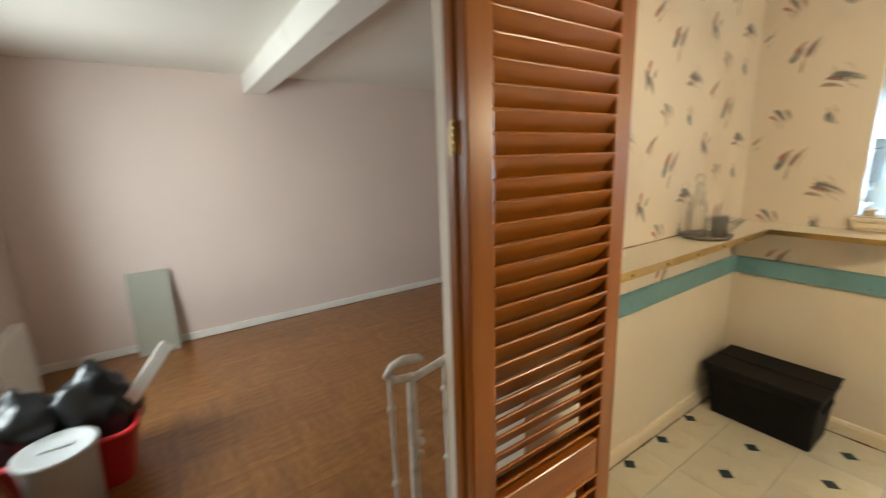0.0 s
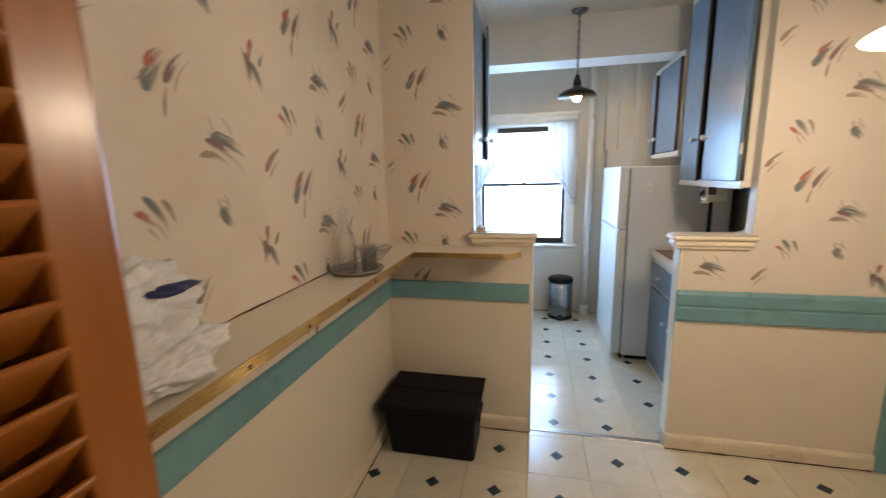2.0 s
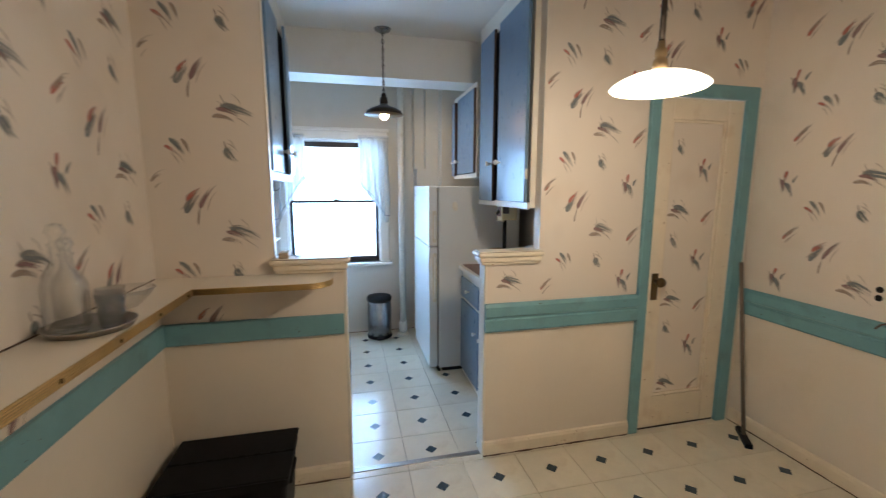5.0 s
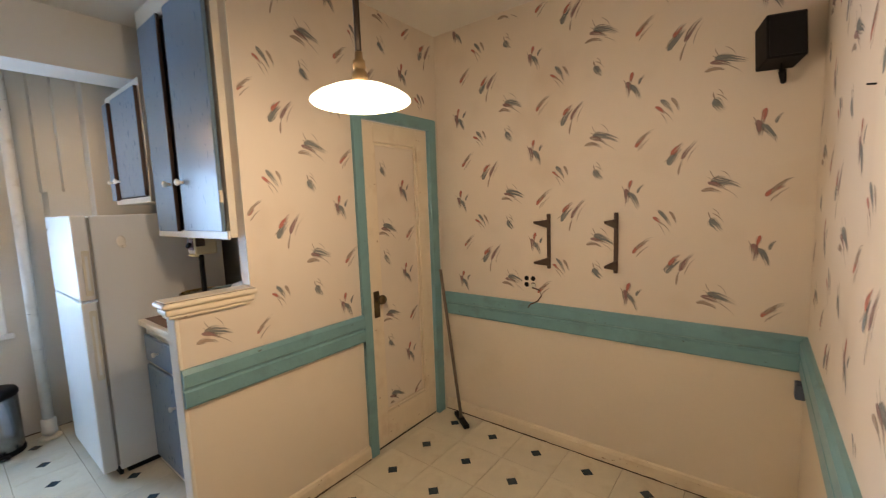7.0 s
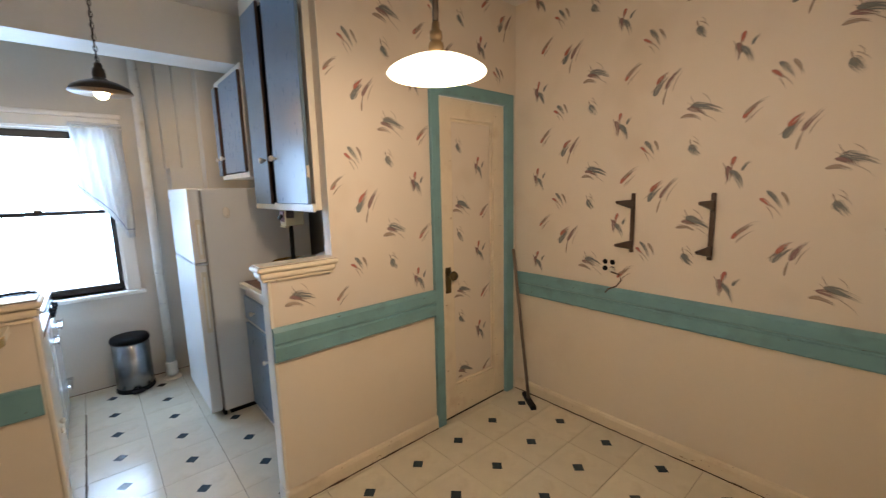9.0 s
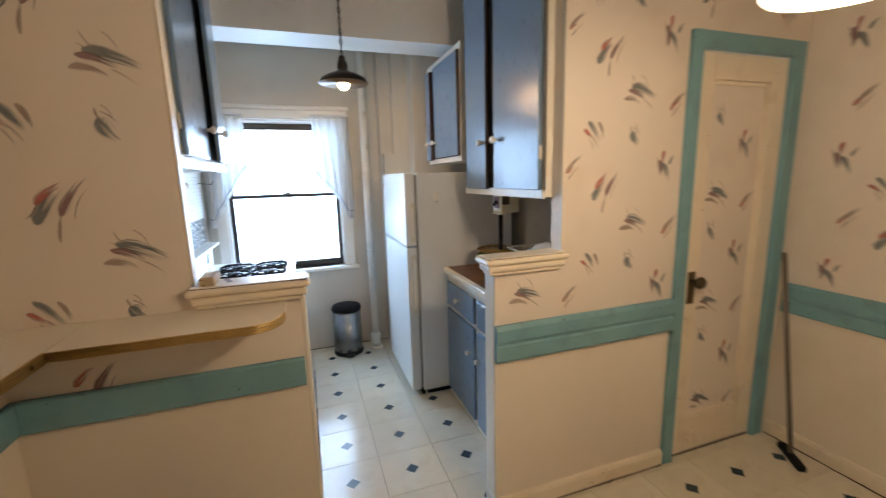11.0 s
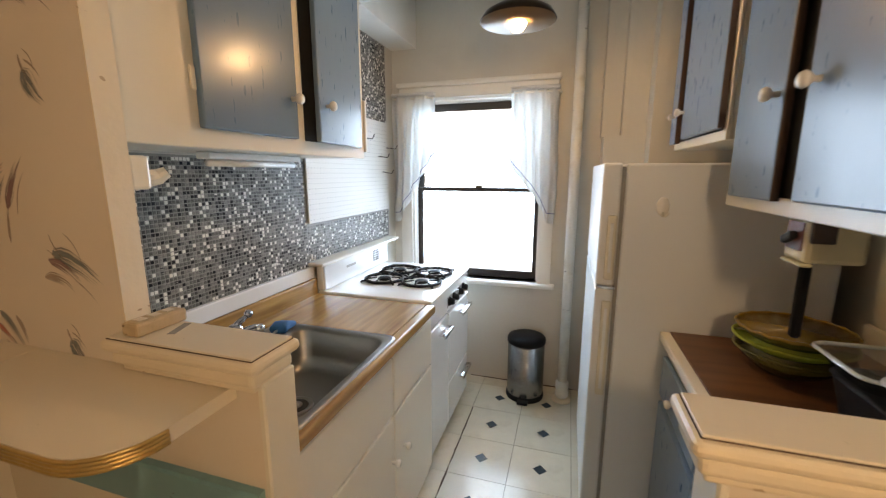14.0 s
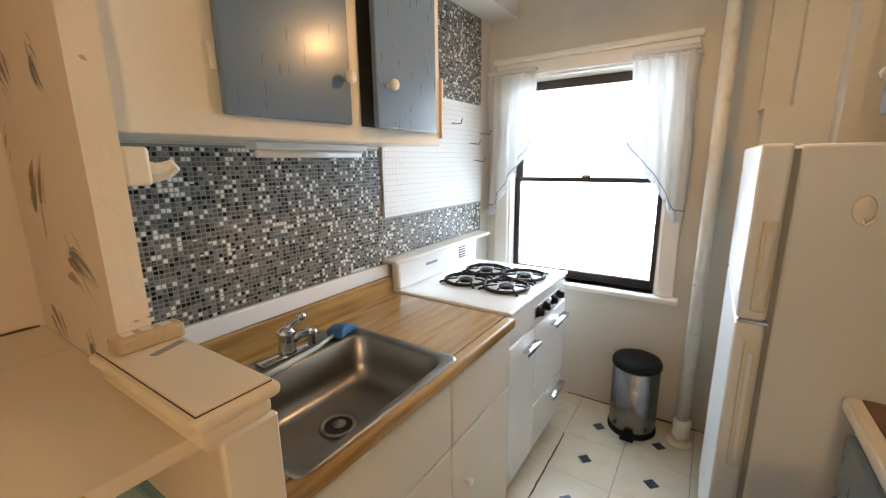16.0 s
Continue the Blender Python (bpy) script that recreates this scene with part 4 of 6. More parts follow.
def knob_at(parent, x, y, z, out, s=1.0, label="white ceramic knob"):
    prof = [(0.0, 0.0), (0.007 * s, 0.0), (0.006 * s, 0.012 * s), (0.013 * s, 0.018 * s), (0.0155 * s, 0.025 * s), (0.012 * s, 0.032 * s), (0.0, 0.034 * s)]
    bm = lathe(prof, (0, 0, 0), 16, 'Y')
    if out < 0:
        bmesh.ops.rotate(bm, cent=(0, 0, 0), matrix=Matrix.Rotation(math.pi, 3, 'Z'), verts=bm.verts)
    bmesh.ops.translate(bm, vec=(x, y, z), verts=bm.verts)
    return part("knob", bm, KNOB, parent, label, True)


for x0, x1, kx in ((2.97, 3.590, 3.565), (3.598, 4.03, 3.672)):
    door_front("drawer_front", x0, x1, 0.333, -1, 0.605, 0.828, CABW, cab)
    d = door_front("door", x0, x1, 0.333, -1, 0.06, 0.595, CABW, cab)
    knob_at(d, kx, 0.312, 0.422, -1)

counter = thing("countertop", (3.55, 0.65, CT - 0.04), "worn butcher-block laminate countertop around the sink", "countertop")
SX0, SX1, SY0, SY1 = 3.042, 3.640, 0.312, 0.835
bm = bmesh.new()
box(PX2 + 0.003, 0.295, CT - 0.04, 4.04, SY0 + 0.03, CT, 0.010, 3, bm=bm)
part("front_strip", bm, BUTCHER, counter)
for b in ((PX2 + 0.003, SY0 + 0.03, SX0 + 0.02, KB - 0.03), (SX1 - 0.02, SY0 + 0.03, 4.04, KB - 0.03), (SX0 + 0.02, SY1 - 0.03, SX1 - 0.02, KB - 0.03)):
    part("work_surface", box(b[0], b[1], CT - 0.038, b[2], b[3], CT - 0.0006), BUTCHER, counter)
part("upstand", box(PX2 + 0.003, KB - 0.03, CT - 0.03, 4.04, KB - 0.002, CT + 0.08, 0.006, 2), BUTCHER, counter, "coved wood-pattern upstand")
solo("trim", box(PX2 + 0.003, KB - 0.022, CT + 0.081, 4.028, KB - 0.002, CT + 0.142, 0.004), ENAMEL, "white painted strip above the worktop", "trim", "structure")

sink = thing("kitchen_sink", (3.39, 0.63, CT), "stainless steel drop-in single-bowl sink", "sink")


def rrect(x0, y0, x1, y1, r, n=6):
    out = []
    for cx0, cy0, a0 in ((x1 - r, y1 - r, 0), (x0 + r, y1 - r, 90), (x0 + r, y0 + r, 180), (x1 - r, y0 + r, 270)):
        for k in range(n + 1):
            a = radians(a0 + 90 * k / n)
            out.append((cx0 + r * math.cos(a), cy0 + r * math.sin(a)))
    return out


def loft(loops, cap=True):
    b = bmesh.new()
    rings = [[b.verts.new((x, y, z)) for x, y in pts] for pts, z in loops]
    n = len(rings[0])
    for a, q in zip(rings, rings[1:]):
        for i in range(n):
            j = (i + 1) % n
            b.faces.new((a[i], a[j], q[j], q[i]))
    if cap:
        b.faces.new(rings[-1])
    return b


BX0, BX1, BY0, BY1 = SX0 + 0.035, SX1 - 0.035, SY0 + 0.035, SY1 - 0.115
bm = loft([(rrect(SX0, SY0, SX1, SY1, 0.03), CT + 0.0005), (rrect(SX0 + 0.003, SY0 + 0.003, SX1 - 0.003, SY1 - 0.003, 0.03), CT + 0.006),
           (rrect(SX0 + 0.012, SY0 + 0.012, SX1 - 0.012, SY1 - 0.012, 0.03), CT + 0.004),
           (rrect(BX0 - 0.008, BY0 - 0.008, BX1 + 0.008, BY1 + 0.008, 0.06), CT + 0.003),
           (rrect(BX0, BY0, BX1, BY1, 0.06), CT - 0.006),
           (rrect(BX0 + 0.008, BY0 + 0.008, BX1 - 0.008, BY1 - 0.008, 0.06), CT - 0.095),
           (rrect(BX0 + 0.02, BY0 + 0.02, BX1 - 0.02, BY1 - 0.02, 0.06), CT - 0.138),
           (rrect(BX0 + 0.05, BY0 + 0.05, BX1 - 0.05, BY1 - 0.05, 0.05), CT - 0.150),
           (rrect(BX0 + 0.2, BY0 + 0.15, BX1 - 0.2, BY1 - 0.15, 0.03), CT - 0.152)])
part("bowl", bm, STEEL, sink, "", True)
dx, dy = 3.345, 0.551
part("drain", lathe([(0.057, -0.001), (0.056, 0.004), (0.047, 0.005), (0.043, 0.001), (0.0, 0.0005)], (dx, dy, CT - 0.150), 28), STEEL, sink, "", True)
part("strainer_post", lathe([(0.020, 0.0), (0.020, 0.002), (0.008, 0.004), (0.006, 0.012), (0.0, 0.013)], (dx + 0.004, dy, CT - 0.148), 16), STEEL, sink, "", True)
part("drain_cup", lathe([(0.041, 0.0), (0.041, 0.0012), (0.0, 0.0015)], (dx, dy, CT - 0.1495), 24), SHADEBLK, sink)
fau = thing("faucet", (3.36, 0.785, CT + 0.004), "chrome single-lever kitchen faucet", "faucet")
fx, fy, fz = 3.36, 0.785, CT + 0.004
part("base", box(fx - 0.10, fy - 0.025, fz, fx + 0.10, fy + 0.025, fz + 0.012, 0.005, 2), CHROME, fau, "", True)
part("body", lathe([(0.029, 0.010), (0.028, 0.02), (0.0245, 0.04), (0.0245, 0.066), (0.027, 0.072), (0.025, 0.086), (0.014, 0.094), (0.0, 0.096)], (fx, fy, fz), 24), CHROME, fau, "", True)
part("spout", tube([(fx + 0.012, fy - 0.008, fz + 0.052), (fx + 0.035, fy - 0.020, fz + 0.064), (fx + 0.058, fy - 0.030, fz + 0.066), (fx + 0.070, fy - 0.035, fz + 0.060)], [0.017, 0.015, 0.014, 0.015], 12), CHROME, fau, "", True)
part("aerator", lathe([(0.0, 0.020), (0.015, 0.020), (0.0165, 0.024), (0.0165, 0.052), (0.018, 0.056), (0.018, 0.066), (0.012, 0.074), (0.0, 0.075)], (fx + 0.070, fy - 0.036, fz), 20), CHROME, fau, "ribbed spray head", True)
part("lever", tube([(fx + 0.002, fy, fz + 0.085), (fx + 0.018, fy - 0.004, fz + 0.099), (fx + 0.036, fy - 0.008, fz + 0.107), (fx + 0.050, fy - 0.010, fz + 0.113)], [0.014, 0.011, 0.008, 0.008], 10), CHROME, fau, "", True)
part("lever_ball", lathe([(0.0, -0.015), (0.009, -0.012), (0.0145, -0.003), (0.0145, 0.003), (0.009, 0.012), (0.0, 0.015)], (fx + 0.054, fy - 0.011, fz + 0.117), 16), CHROME, fau, "", True)
wand = thing("dish_wand", (3.56, 0.765, CT + 0.005), "dish wand with blue sponge head lying on the sink rim", "dish brush")
hb = bmesh.new()
tube([(3.525, 0.752, CT + 0.020), (3.44, 0.737, CT + 0.012), (3.30, 0.722, CT + 0.010), (3.185, 0.712, CT + 0.011)], [0.006, 0.0075, 0.011, 0.007], 10, hb)
part("handle", hb, GLASSRIM, wand, "long pale plastic handle", True)
sp = box(3.515, 0.728, CT + 0.007, 3.625, 0.792, CT + 0.034, 0.011, 3)
bmesh.ops.subdivide_edges(sp, edges=sp.edges[:], cuts=2, use_grid_fill=True)
for v in sp.verts:
    v.co.z += 0.010 * math.sin((v.co.x - 3.515) * 42) * (v.co.z - CT) / 0.034
    v.co.y += 0.006 * noise.noise(v.co * 30)
turned(sp, (3.57, 0.76, CT), 0, 0, 14)
part("sponge_head", sp, BLUESP, wand, "blue wedge-shaped sponge", True)

# ---- stove ----
ST, X0, X1, FY = 0.900, 4.048, 4.800, 0.330
stove = thing("gas_stove", (4.43, 0.64, 0), "old white enamel four-burner gas stove with chrome handles", "stove")
part("body", box(X0, FY + 0.02, 0.055, X1, 0.935, ST - 0.02, 0.004), ENAMEL, stove)
part("cooktop", box(X0 - 0.002, FY - 0.012, ST - 0.02, X1 + 0.002, 0.935, ST, 0.009, 3), ENAMEL, stove)
# shade below the lip drawn as a thin dark strip
part("gap_shade_line", box(X0 + 0.004, FY - 0.003, ST - 0.0235, X1 - 0.004, FY + 0.01, ST - 0.0195), SHADEBLK, stove, "dark strip painted as shade under the cooktop lip")
part("control_panel", box(X0, FY, 0.745, X1, FY + 0.02, ST - 0.022, 0.005, 2), ENAMEL, stove)
part("storage_door", box(X0 + 0.003, FY - 0.004, 0.07, X0 + 0.30, FY + 0.019, 0.737, 0.006, 2), ENAMEL, stove)
part("oven_door", box(X0 + 0.308, FY - 0.006, 0.322, X1 - 0.003, FY + 0.019, 0.737, 0.006, 2), ENAMEL, stove)
part("broiler_drawer", box(X0 + 0.308, FY - 0.004, 0.07, X1 - 0.003, FY + 0.019, 0.313, 0.006, 2), ENAMEL, stove)


def bar_handle(parent, xa, xb, z):
    h = bmesh.new()
    box(xa, FY - 0.042, z - 0.010, xb, FY - 0.030, z + 0.012, 0.005, 2, bm=h)
    box(xa + 0.004, FY - 0.034, z + 0.002, xb - 0.004, FY - 0.004, z + 0.011, 0.003, bm=h)
    return part("handle", h, CHROME, parent, "chrome bar handle", True)


bar_handle(stove, X0 + 0.13, X0 + 0.29, 0.668)
bar_handle(stove, X0 + 0.50, X1 - 0.03, 0.668)
bar_handle(stove, X0 + 0.52, X1 - 0.03, 0.250)
part("backguard", box(X0, 0.889, ST, X1, 0.938, 1.036, 0.010, 2), ENAMEL, stove)
part("backguard_shelf", box(X0 - 0.045, 0.862, 1.036, X1 + 0.13, 0.950, 1.053, 0.004), STOVESHELF, stove, "dull ivory shelf on the backguard")
for r in range(5):
    for c in range(2):
        part("vent_slot", box(4.585 + c * 0.042, 0.8865, 0.946 + r * 0.0145, 4.620 + c * 0.042, 0.8895, 0.9535 + r * 0.0145), SHADEBLK, stove)
part("name_plate", box(4.265, 0.8875, 0.975, 4.365, 0.8895, 0.988), STEEL, stove)
bm = bmesh.new()
part("knob_bezel", box(4.34, FY - 0.003, 0.772, 4.71, FY, 0.83, 0.001), STEEL, stove)
for k, kx in enumerate((4.37, 4.46, 4.57, 4.67)):
    p = lathe([(0.0, 0.0), (0.026, 0.0), (0.024, -0.008), (0.019, -0.012), (0.017, -0.03), (0.0, -0.032)], (kx, FY - 0.003, 0.802), 20, 'Y')
    part("control_knob", p, BLACKP, stove, "", True)
part("oven_knob", lathe([(0.0, 0.0), (0.03, 0.0), (0.028, -0.01), (0.0, -0.012)], (4.515, FY - 0.0035, 0.802), 20, 'Y'), CHROME, stove, "", True)
for lx in (X0 + 0.04, X1 - 0.04):
    for ly in (FY + 0.06, 0.89):
        part("foot", lathe([(0.0, 0), (0.018, 0), (0.016, 0.03), (0.022, 0.056), (0, 0.056)], (lx, ly, 0), 12), BLACKP, stove)
for bx in (4.35, 4.572):
    for by in (0.480, 0.702):
        part("drip_bowl", lathe([(0.097, 0.0005), (0.095, 0.004), (0.085, 0.003), (0.060, 0.0015), (0.0, 0.0015)], (bx, by, ST), 28), BOWLM, stove, "pale metal drip bowl under the grate", True)
        part("burner", lathe([(0.036, 0.0), (0.036, 0.008), (0.028, 0.013), (0.012, 0.014), (0.0, 0.014)], (bx, by, ST + 0.0018), 20), IRON, stove, "black burner head", True)
        g = bmesh.new()
        rim = [(2 * math.pi * i / 32) for i in range(33)]
        tube([(bx + 0.105 * math.cos(a), by + 0.105 * math.sin(a), ST + 0.009) for a in rim], 0.0085, 6, g)
        for i in range(8):
            a = i * math.pi / 4
            ca, sa = math.cos(a), math.sin(a)
            reach = 0.122 if i % 2 else 0.105
            tube([(bx + reach * ca, by + reach * sa, ST + 0.008), (bx + 0.092 * ca, by + 0.092 * sa, ST + 0.0185), (bx + 0.046 * ca, by + 0.046 * sa, ST + 0.0185)], [0.0065, 0.0045, 0.0035], 6, g)
        for sx_, sy_ in ((-1, -1), (1, -1), (1, 1), (-1, 1)):
            tube([(bx + sx_ * 0.074, by + sy_ * 0.074, ST + 0.008), (bx + sx_ * 0.093, by + sy_ * 0.093, ST + 0.008), (bx + sx_ * 0.097, by + sy_ * 0.097, ST + 0.0005)], 0.006, 6, g)
        part("grate", g, IRON, stove, "black cast-iron grate")

# ---- left upper cabinet, tube light, pegboard ----
up = thing("wall_cabinet", (3.48, 0.78, 1.5570), "cream wall cabinet with blue-grey doors, one ajar", "cabinet", "wall cabinets")
bm = bmesh.new()
box(XJ + 0.002, 0.622, 1.5570, 3.985, KB - 0.002, 2.628, bm=bm)
part("body", bm, CABW, up)
part("face_frame", box(XJ + 0.0025, 0.610, 1.5530, 3.989, 0.6218, 2.20, 0.003), CABW, up)
part("face_frame", box(XJ + 0.0025, 0.610, 2.2005, 3.989, 0.6218, 2.627, 0.003), CABW, up)
d = part("door", box(3.143, 0.590, 1.6000, 3.512, 0.609, 2.46, 0.005, 2), CABG, up, "glossy blue-grey door")
knob_at(d, 3.485, 0.589, 1.7220, -1, 1.15)
part("hinge", box(3.128, 0.600, 1.6870, 3.142, 0.6095, 1.7420, 0.002), CABW, up)
# thin dark sheet on the solid body, painted as shade beside the door
part("opening_shadow", box(3.566, 0.6075, 1.6000, 3.93, 0.6098, 2.46), SHADEBLK, up, "dark sheet standing in for shade behind the ajar door")
bm = box(3.585, 0.588, 1.5970, 3.935, 0.606, 2.46, 0.005, 2)
turned(bm, (3.935, 0.606, 1.6), 0, 0, 4.5)
d = part("door", bm, CABG, up, "glossy blue-grey door standing ajar")
kb = lathe([(0.0, 0.0), (0.007, 0.0), (0.006, 0.012), (0.014, 0.019), (0.018, 0.028), (0.013, 0.037), (0.0, 0.039)], (0, 0, 0), 16, 'Y')
bmesh.ops.rotate(kb, cent=(0, 0, 0), matrix=Matrix.Rotation(math.pi + radians(7), 3, 'Z'), verts=kb.verts)
bmesh.ops.translate(kb, vec=(3.64, 0.567, 1.7220), verts=kb.verts)
part("knob", kb, KNOB, d, "white ceramic knob", True)
part("end_panel", box(3.9895, 0.60, 1.5820, 4.004, KB - 0.003, 1.80, 0.003), CABW, up)

tl = thing("under_cabinet_light", (3.55, 0.80, 1.5220), "unlit white fluorescent tube fixture under the wall cabinet", "light fixture")
part("housing", box(3.32, 0.775, 1.5340, 3.76, 0.83, 1.5560, 0.004), TUBEW, tl)
part("tube", tube([(3.335, 0.80, 1.5220), (3.745, 0.80, 1.5220)], 0.011, 12), TUBEW, tl, "", True)
br = thing("towel_bracket", (3.0, 0.66, 1.4720), "cream painted wooden towel-roll bracket", "bracket")
bm = bmesh.new()
box(XJ + 0.002, 0.575, 1.4570, 2.982, 0.65, 1.5270, 0.007, 2, bm=bm)
tube([(2.975, 0.602, 1.4840), (2.995, 0.60, 1.4800), (3.012, 0.596, 1.4830), (3.026, 0.585, 1.4940)], [0.02, 0.019, 0.017, 0.012], 12, bm)
part("arm", bm, CABW, br)

peg = thing("pegboard", (4.53, KB - 0.01, 1.22), "white perforated pegboard with wire hooks above the stove", "pegboard")
part("board", box(4.022, KB - 0.016, 1.246, 4.945, KB - 0.008, 1.823, 0.001), PEG, peg)
bm = bmesh.new()
for i in range(36):
    for j in range(22):
        c = Vector((4.037 + i * 0.0254, KB - 0.0163, 1.262 + j * 0.0254))
        f = [bm.verts.new(c + Vector((0.0026 * math.cos(k * math.pi / 3), 0, 0.0026 * math.sin(k * math.pi / 3)))) for k in range(6)]
        bm.faces.new(f)
part("peg_hole", bm, HOLE, peg, "rows of small dark holes", kind="stuff")
for hx, hz in ((4.80, 1.60), (4.86, 1.50), (4.93, 1.66), (4.60, 1.70)):
    part("hook", tube([(hx, KB - 0.016, hz), (hx - 0.02, KB - 0.05, hz - 0.004), (hx - 0.06, KB - 0.11, hz - 0.012), (hx - 0.075, KB - 0.13, hz + 0.012)], 0.0022, 6), IRON, peg)

clip = thing("wall_clip", (4.035, KB - 0.012, 1.06), "small white plastic clip on the mosaic tiles", "clip")
part("plate", box(4.028, KB - 0.012, 1.062, 4.042, KB - 0.0056, 1.092, 0.002), KNOB, clip)
part("hook", tube([(4.035, KB - 0.012, 1.068), (4.035, KB - 0.024, 1.064), (4.035, KB - 0.027, 1.076)], 0.003, 6), KNOB, clip)

# ---- fridge ----
fr = thing("refrigerator", (4.33, -0.78, 0), "white top-freezer refrigerator with ivory handles", "refrigerator")
part("body", box(3.98, -1.15, 0.03, 4.69, -0.4660, 1.526, 0.008, 2), FRIDGE, fr)
part("gasket", box(3.99, -0.4660, 0.06, 4.68, -0.4520, 1.515), GASKET, fr, "grey rubber door gasket")
for nm, z0, z1, h0, h1 in (("freezer_door", 1.058, 1.529, 1.085, 1.335), ("fridge_door", 0.045, 1.048, 0.60, 1.0)):
    d = part(nm, box(3.976, -0.4520, z0, 4.694, -0.3840, z1, 0.010, 3), FRIDGE, fr)
    hb = bmesh.new()
    box(3.968, -0.4460, h0, 3.977, -0.4120, h1, 0.006, 2, bm=hb)
    hd = part("handle", hb, HANDLE, d, "long ivory recessed handle")
    part("handle_grip", box(3.965, -0.4350, h0 + 0.03, 3.9695, -0.4230, h1 - 0.03, 0.001), FRIDGE, hd)
part("hinge", box(3.972, -0.4580, 1.047, 3.99, -0.3880, 1.058, 0.002), CHROME, fr, "chrome centre hinge")
part("kick_plate", box(3.99, -0.4780, 0.0, 4.68, -0.4580, 0.044), BLACKP, fr, "black kick plate")
part("foot", box(3.99, -1.12, 0.0, 4.03, -0.5, 0.03), BLACKP, fr)
part("badge", box(4.63, -0.3845, 1.44, 4.66, -0.3825, 1.455), CHROME, fr)
hk = thing("adhesive_hook", (3.975, -0.596, 1.346), "white plastic adhesive hook on the fridge side", "hook")
bm = bmesh.new()
lathe([(0.0, -0.0035), (0.019, -0.003), (0.022, 0.0), (0.0, 0.0)], (3.979, -0.596, 1.371), 18, 'X', bm)
for v in bm.verts:
    v.co.z = 1.371 + (v.co.z - 1.371) * 1.6
part("plate", bm, KNOB, hk, "", True)
part("hook", tube([(3.974, -0.596, 1.351), (3.968, -0.596, 1.338), (3.955, -0.601, 1.338), (3.95, -0.611, 1.351)], 0.004, 6), KNOB, hk, "", True)

# ---- right base cabinet and counter ----
RT = 0.90
rc = thing("base_cabinet", (3.47, -0.93, 0), "white base cabinet with blue-grey drawers and doors", "cabinet")
part("body", box(PX2 + 0.003, KR + 0.003, 0.0, 3.965, -0.660, RT - 0.035), CABW, rc)
for x0, x1, kx in ((2.97, 3.455, 3.414), (3.50, 3.95, 3.546)):
    dr = door_front("drawer_front", x0, x1, -0.660, 1, 0.655, 0.812, CABG, rc, "glossy blue-grey drawer front")
    knob_at(dr, (x0 + x1) / 2, -0.640, 0.735, 1)
    dd = door_front("door", x0, x1, -0.660, 1, 0.05, 0.628, CABG, rc, "glossy blue-grey door")
    knob_at(dd, kx, -0.640, 0.467, 1)
rt = thing("counter_slab", (3.47, -0.92, RT - 0.035), "walnut laminate counter with cream painted edge", "countertop")
part("edge", box(PX2 + 0.003, -0.662, RT - 0.034, 3.972, -0.627, RT, 0.005, 2), CABW, rt, "cream painted front edge")
part("top", box(PX2 + 0.003, KR + 0.003, RT - 0.034, 3.972, -0.662, RT + 0.001, 0.001), WALNUT, rt, "walnut-pattern laminate top")


def bowl(centre, r, h, outside, inside, name, label, wavy=0.0):
    root = thing(name, centre, label, "bowl", "stacked bowls on the counter")
    prof = [(0.0, 0.0), (r * 0.45, 0.0), (r * 0.62, h * 0.2), (r * 0.88, h * 0.65), (r, h)]
    part("outside", lathe(prof, centre, 40), outside, root, "", True)
    part("inside", lathe([(r * 0.998, h + 0.001), (r * 0.94, h * 0.93), (r * 0.82, h * 0.62), (r * 0.55, h * 0.25), (0.0, h * 0.16)], centre, 40), inside, root, "", True)
    rim = [(centre[0] + (r + 0.002) * math.cos(a), centre[1] + (r + 0.002) * math.sin(a), centre[2] + h + wavy * math.sin(a * 18)) for a in [2 * math.pi * k / 72 for k in range(73)]]
    part("rim", tube(rim, 0.005, 6), outside if not wavy else BOWLI, root, "", True)
    return root


BC = (3.725, -0.925)
bowl((*BC, RT + 0.001), 0.138, 0.07, BOWLO, BOWLO, "serving_bowl", "large olive glazed serving bowl at the bottom of a stack")
bowl((*BC, RT + 0.055), 0.143, 0.05, LIME, LIME, "serving_bowl", "lime green glazed bowl in the middle of a stack")
bowl((*BC, RT + 0.080), 0.138, 0.06, BOWLO, BOWLI, "serving_bowl", "mustard glazed bowl with scalloped rim on a stack", 0.0018)
pan = thing("roasting_pan", (3.23, -1.0, RT), "deep black enamel roasting pan on the counter", "pan")
bm = loft([(rrect(3.06, -1.14, 3.40, -0.88, 0.04, 4), RT + 0.001), (rrect(3.04, -1.17, 3.42, -0.845, 0.05, 4), RT + 0.15), (rrect(3.035, -1.175, 3.425, -0.84, 0.05, 4), RT + 0.157), (rrect(3.05, -1.16, 3.41, -0.855, 0.05, 4), RT + 0.157)])
part("pan", bm, BLACKP, pan, "", True)
gd = thing("baking_dish", (3.33, -0.97, RT + 0.158), "clear glass baking dish set on the black pan", "dish")
bm = loft([(rrect(3.28, -1.060, 3.42, -0.855, 0.03, 5), RT + 0.160), (rrect(3.255, -1.085, 3.445, -0.830, 0.035, 5), RT + 0.196), (rrect(3.245, -1.095, 3.455, -0.820, 0.035, 5), RT + 0.199),
           (rrect(3.258, -1.082, 3.442, -0.833, 0.035, 5), RT + 0.199), (rrect(3.288, -1.055, 3.412, -0.860, 0.03, 5), RT + 0.165)])
part("dish", bm, GLASS, gd, "", True)
rimp = [(x_, y_, RT + 0.201) for x_, y_ in rrect(3.25, -1.090, 3.45, -0.825, 0.035, 5)]
part("rim", tube(rimp + rimp[:1], 0.005, 8), GLASSRIM, gd, "thick pale glass rim", True)
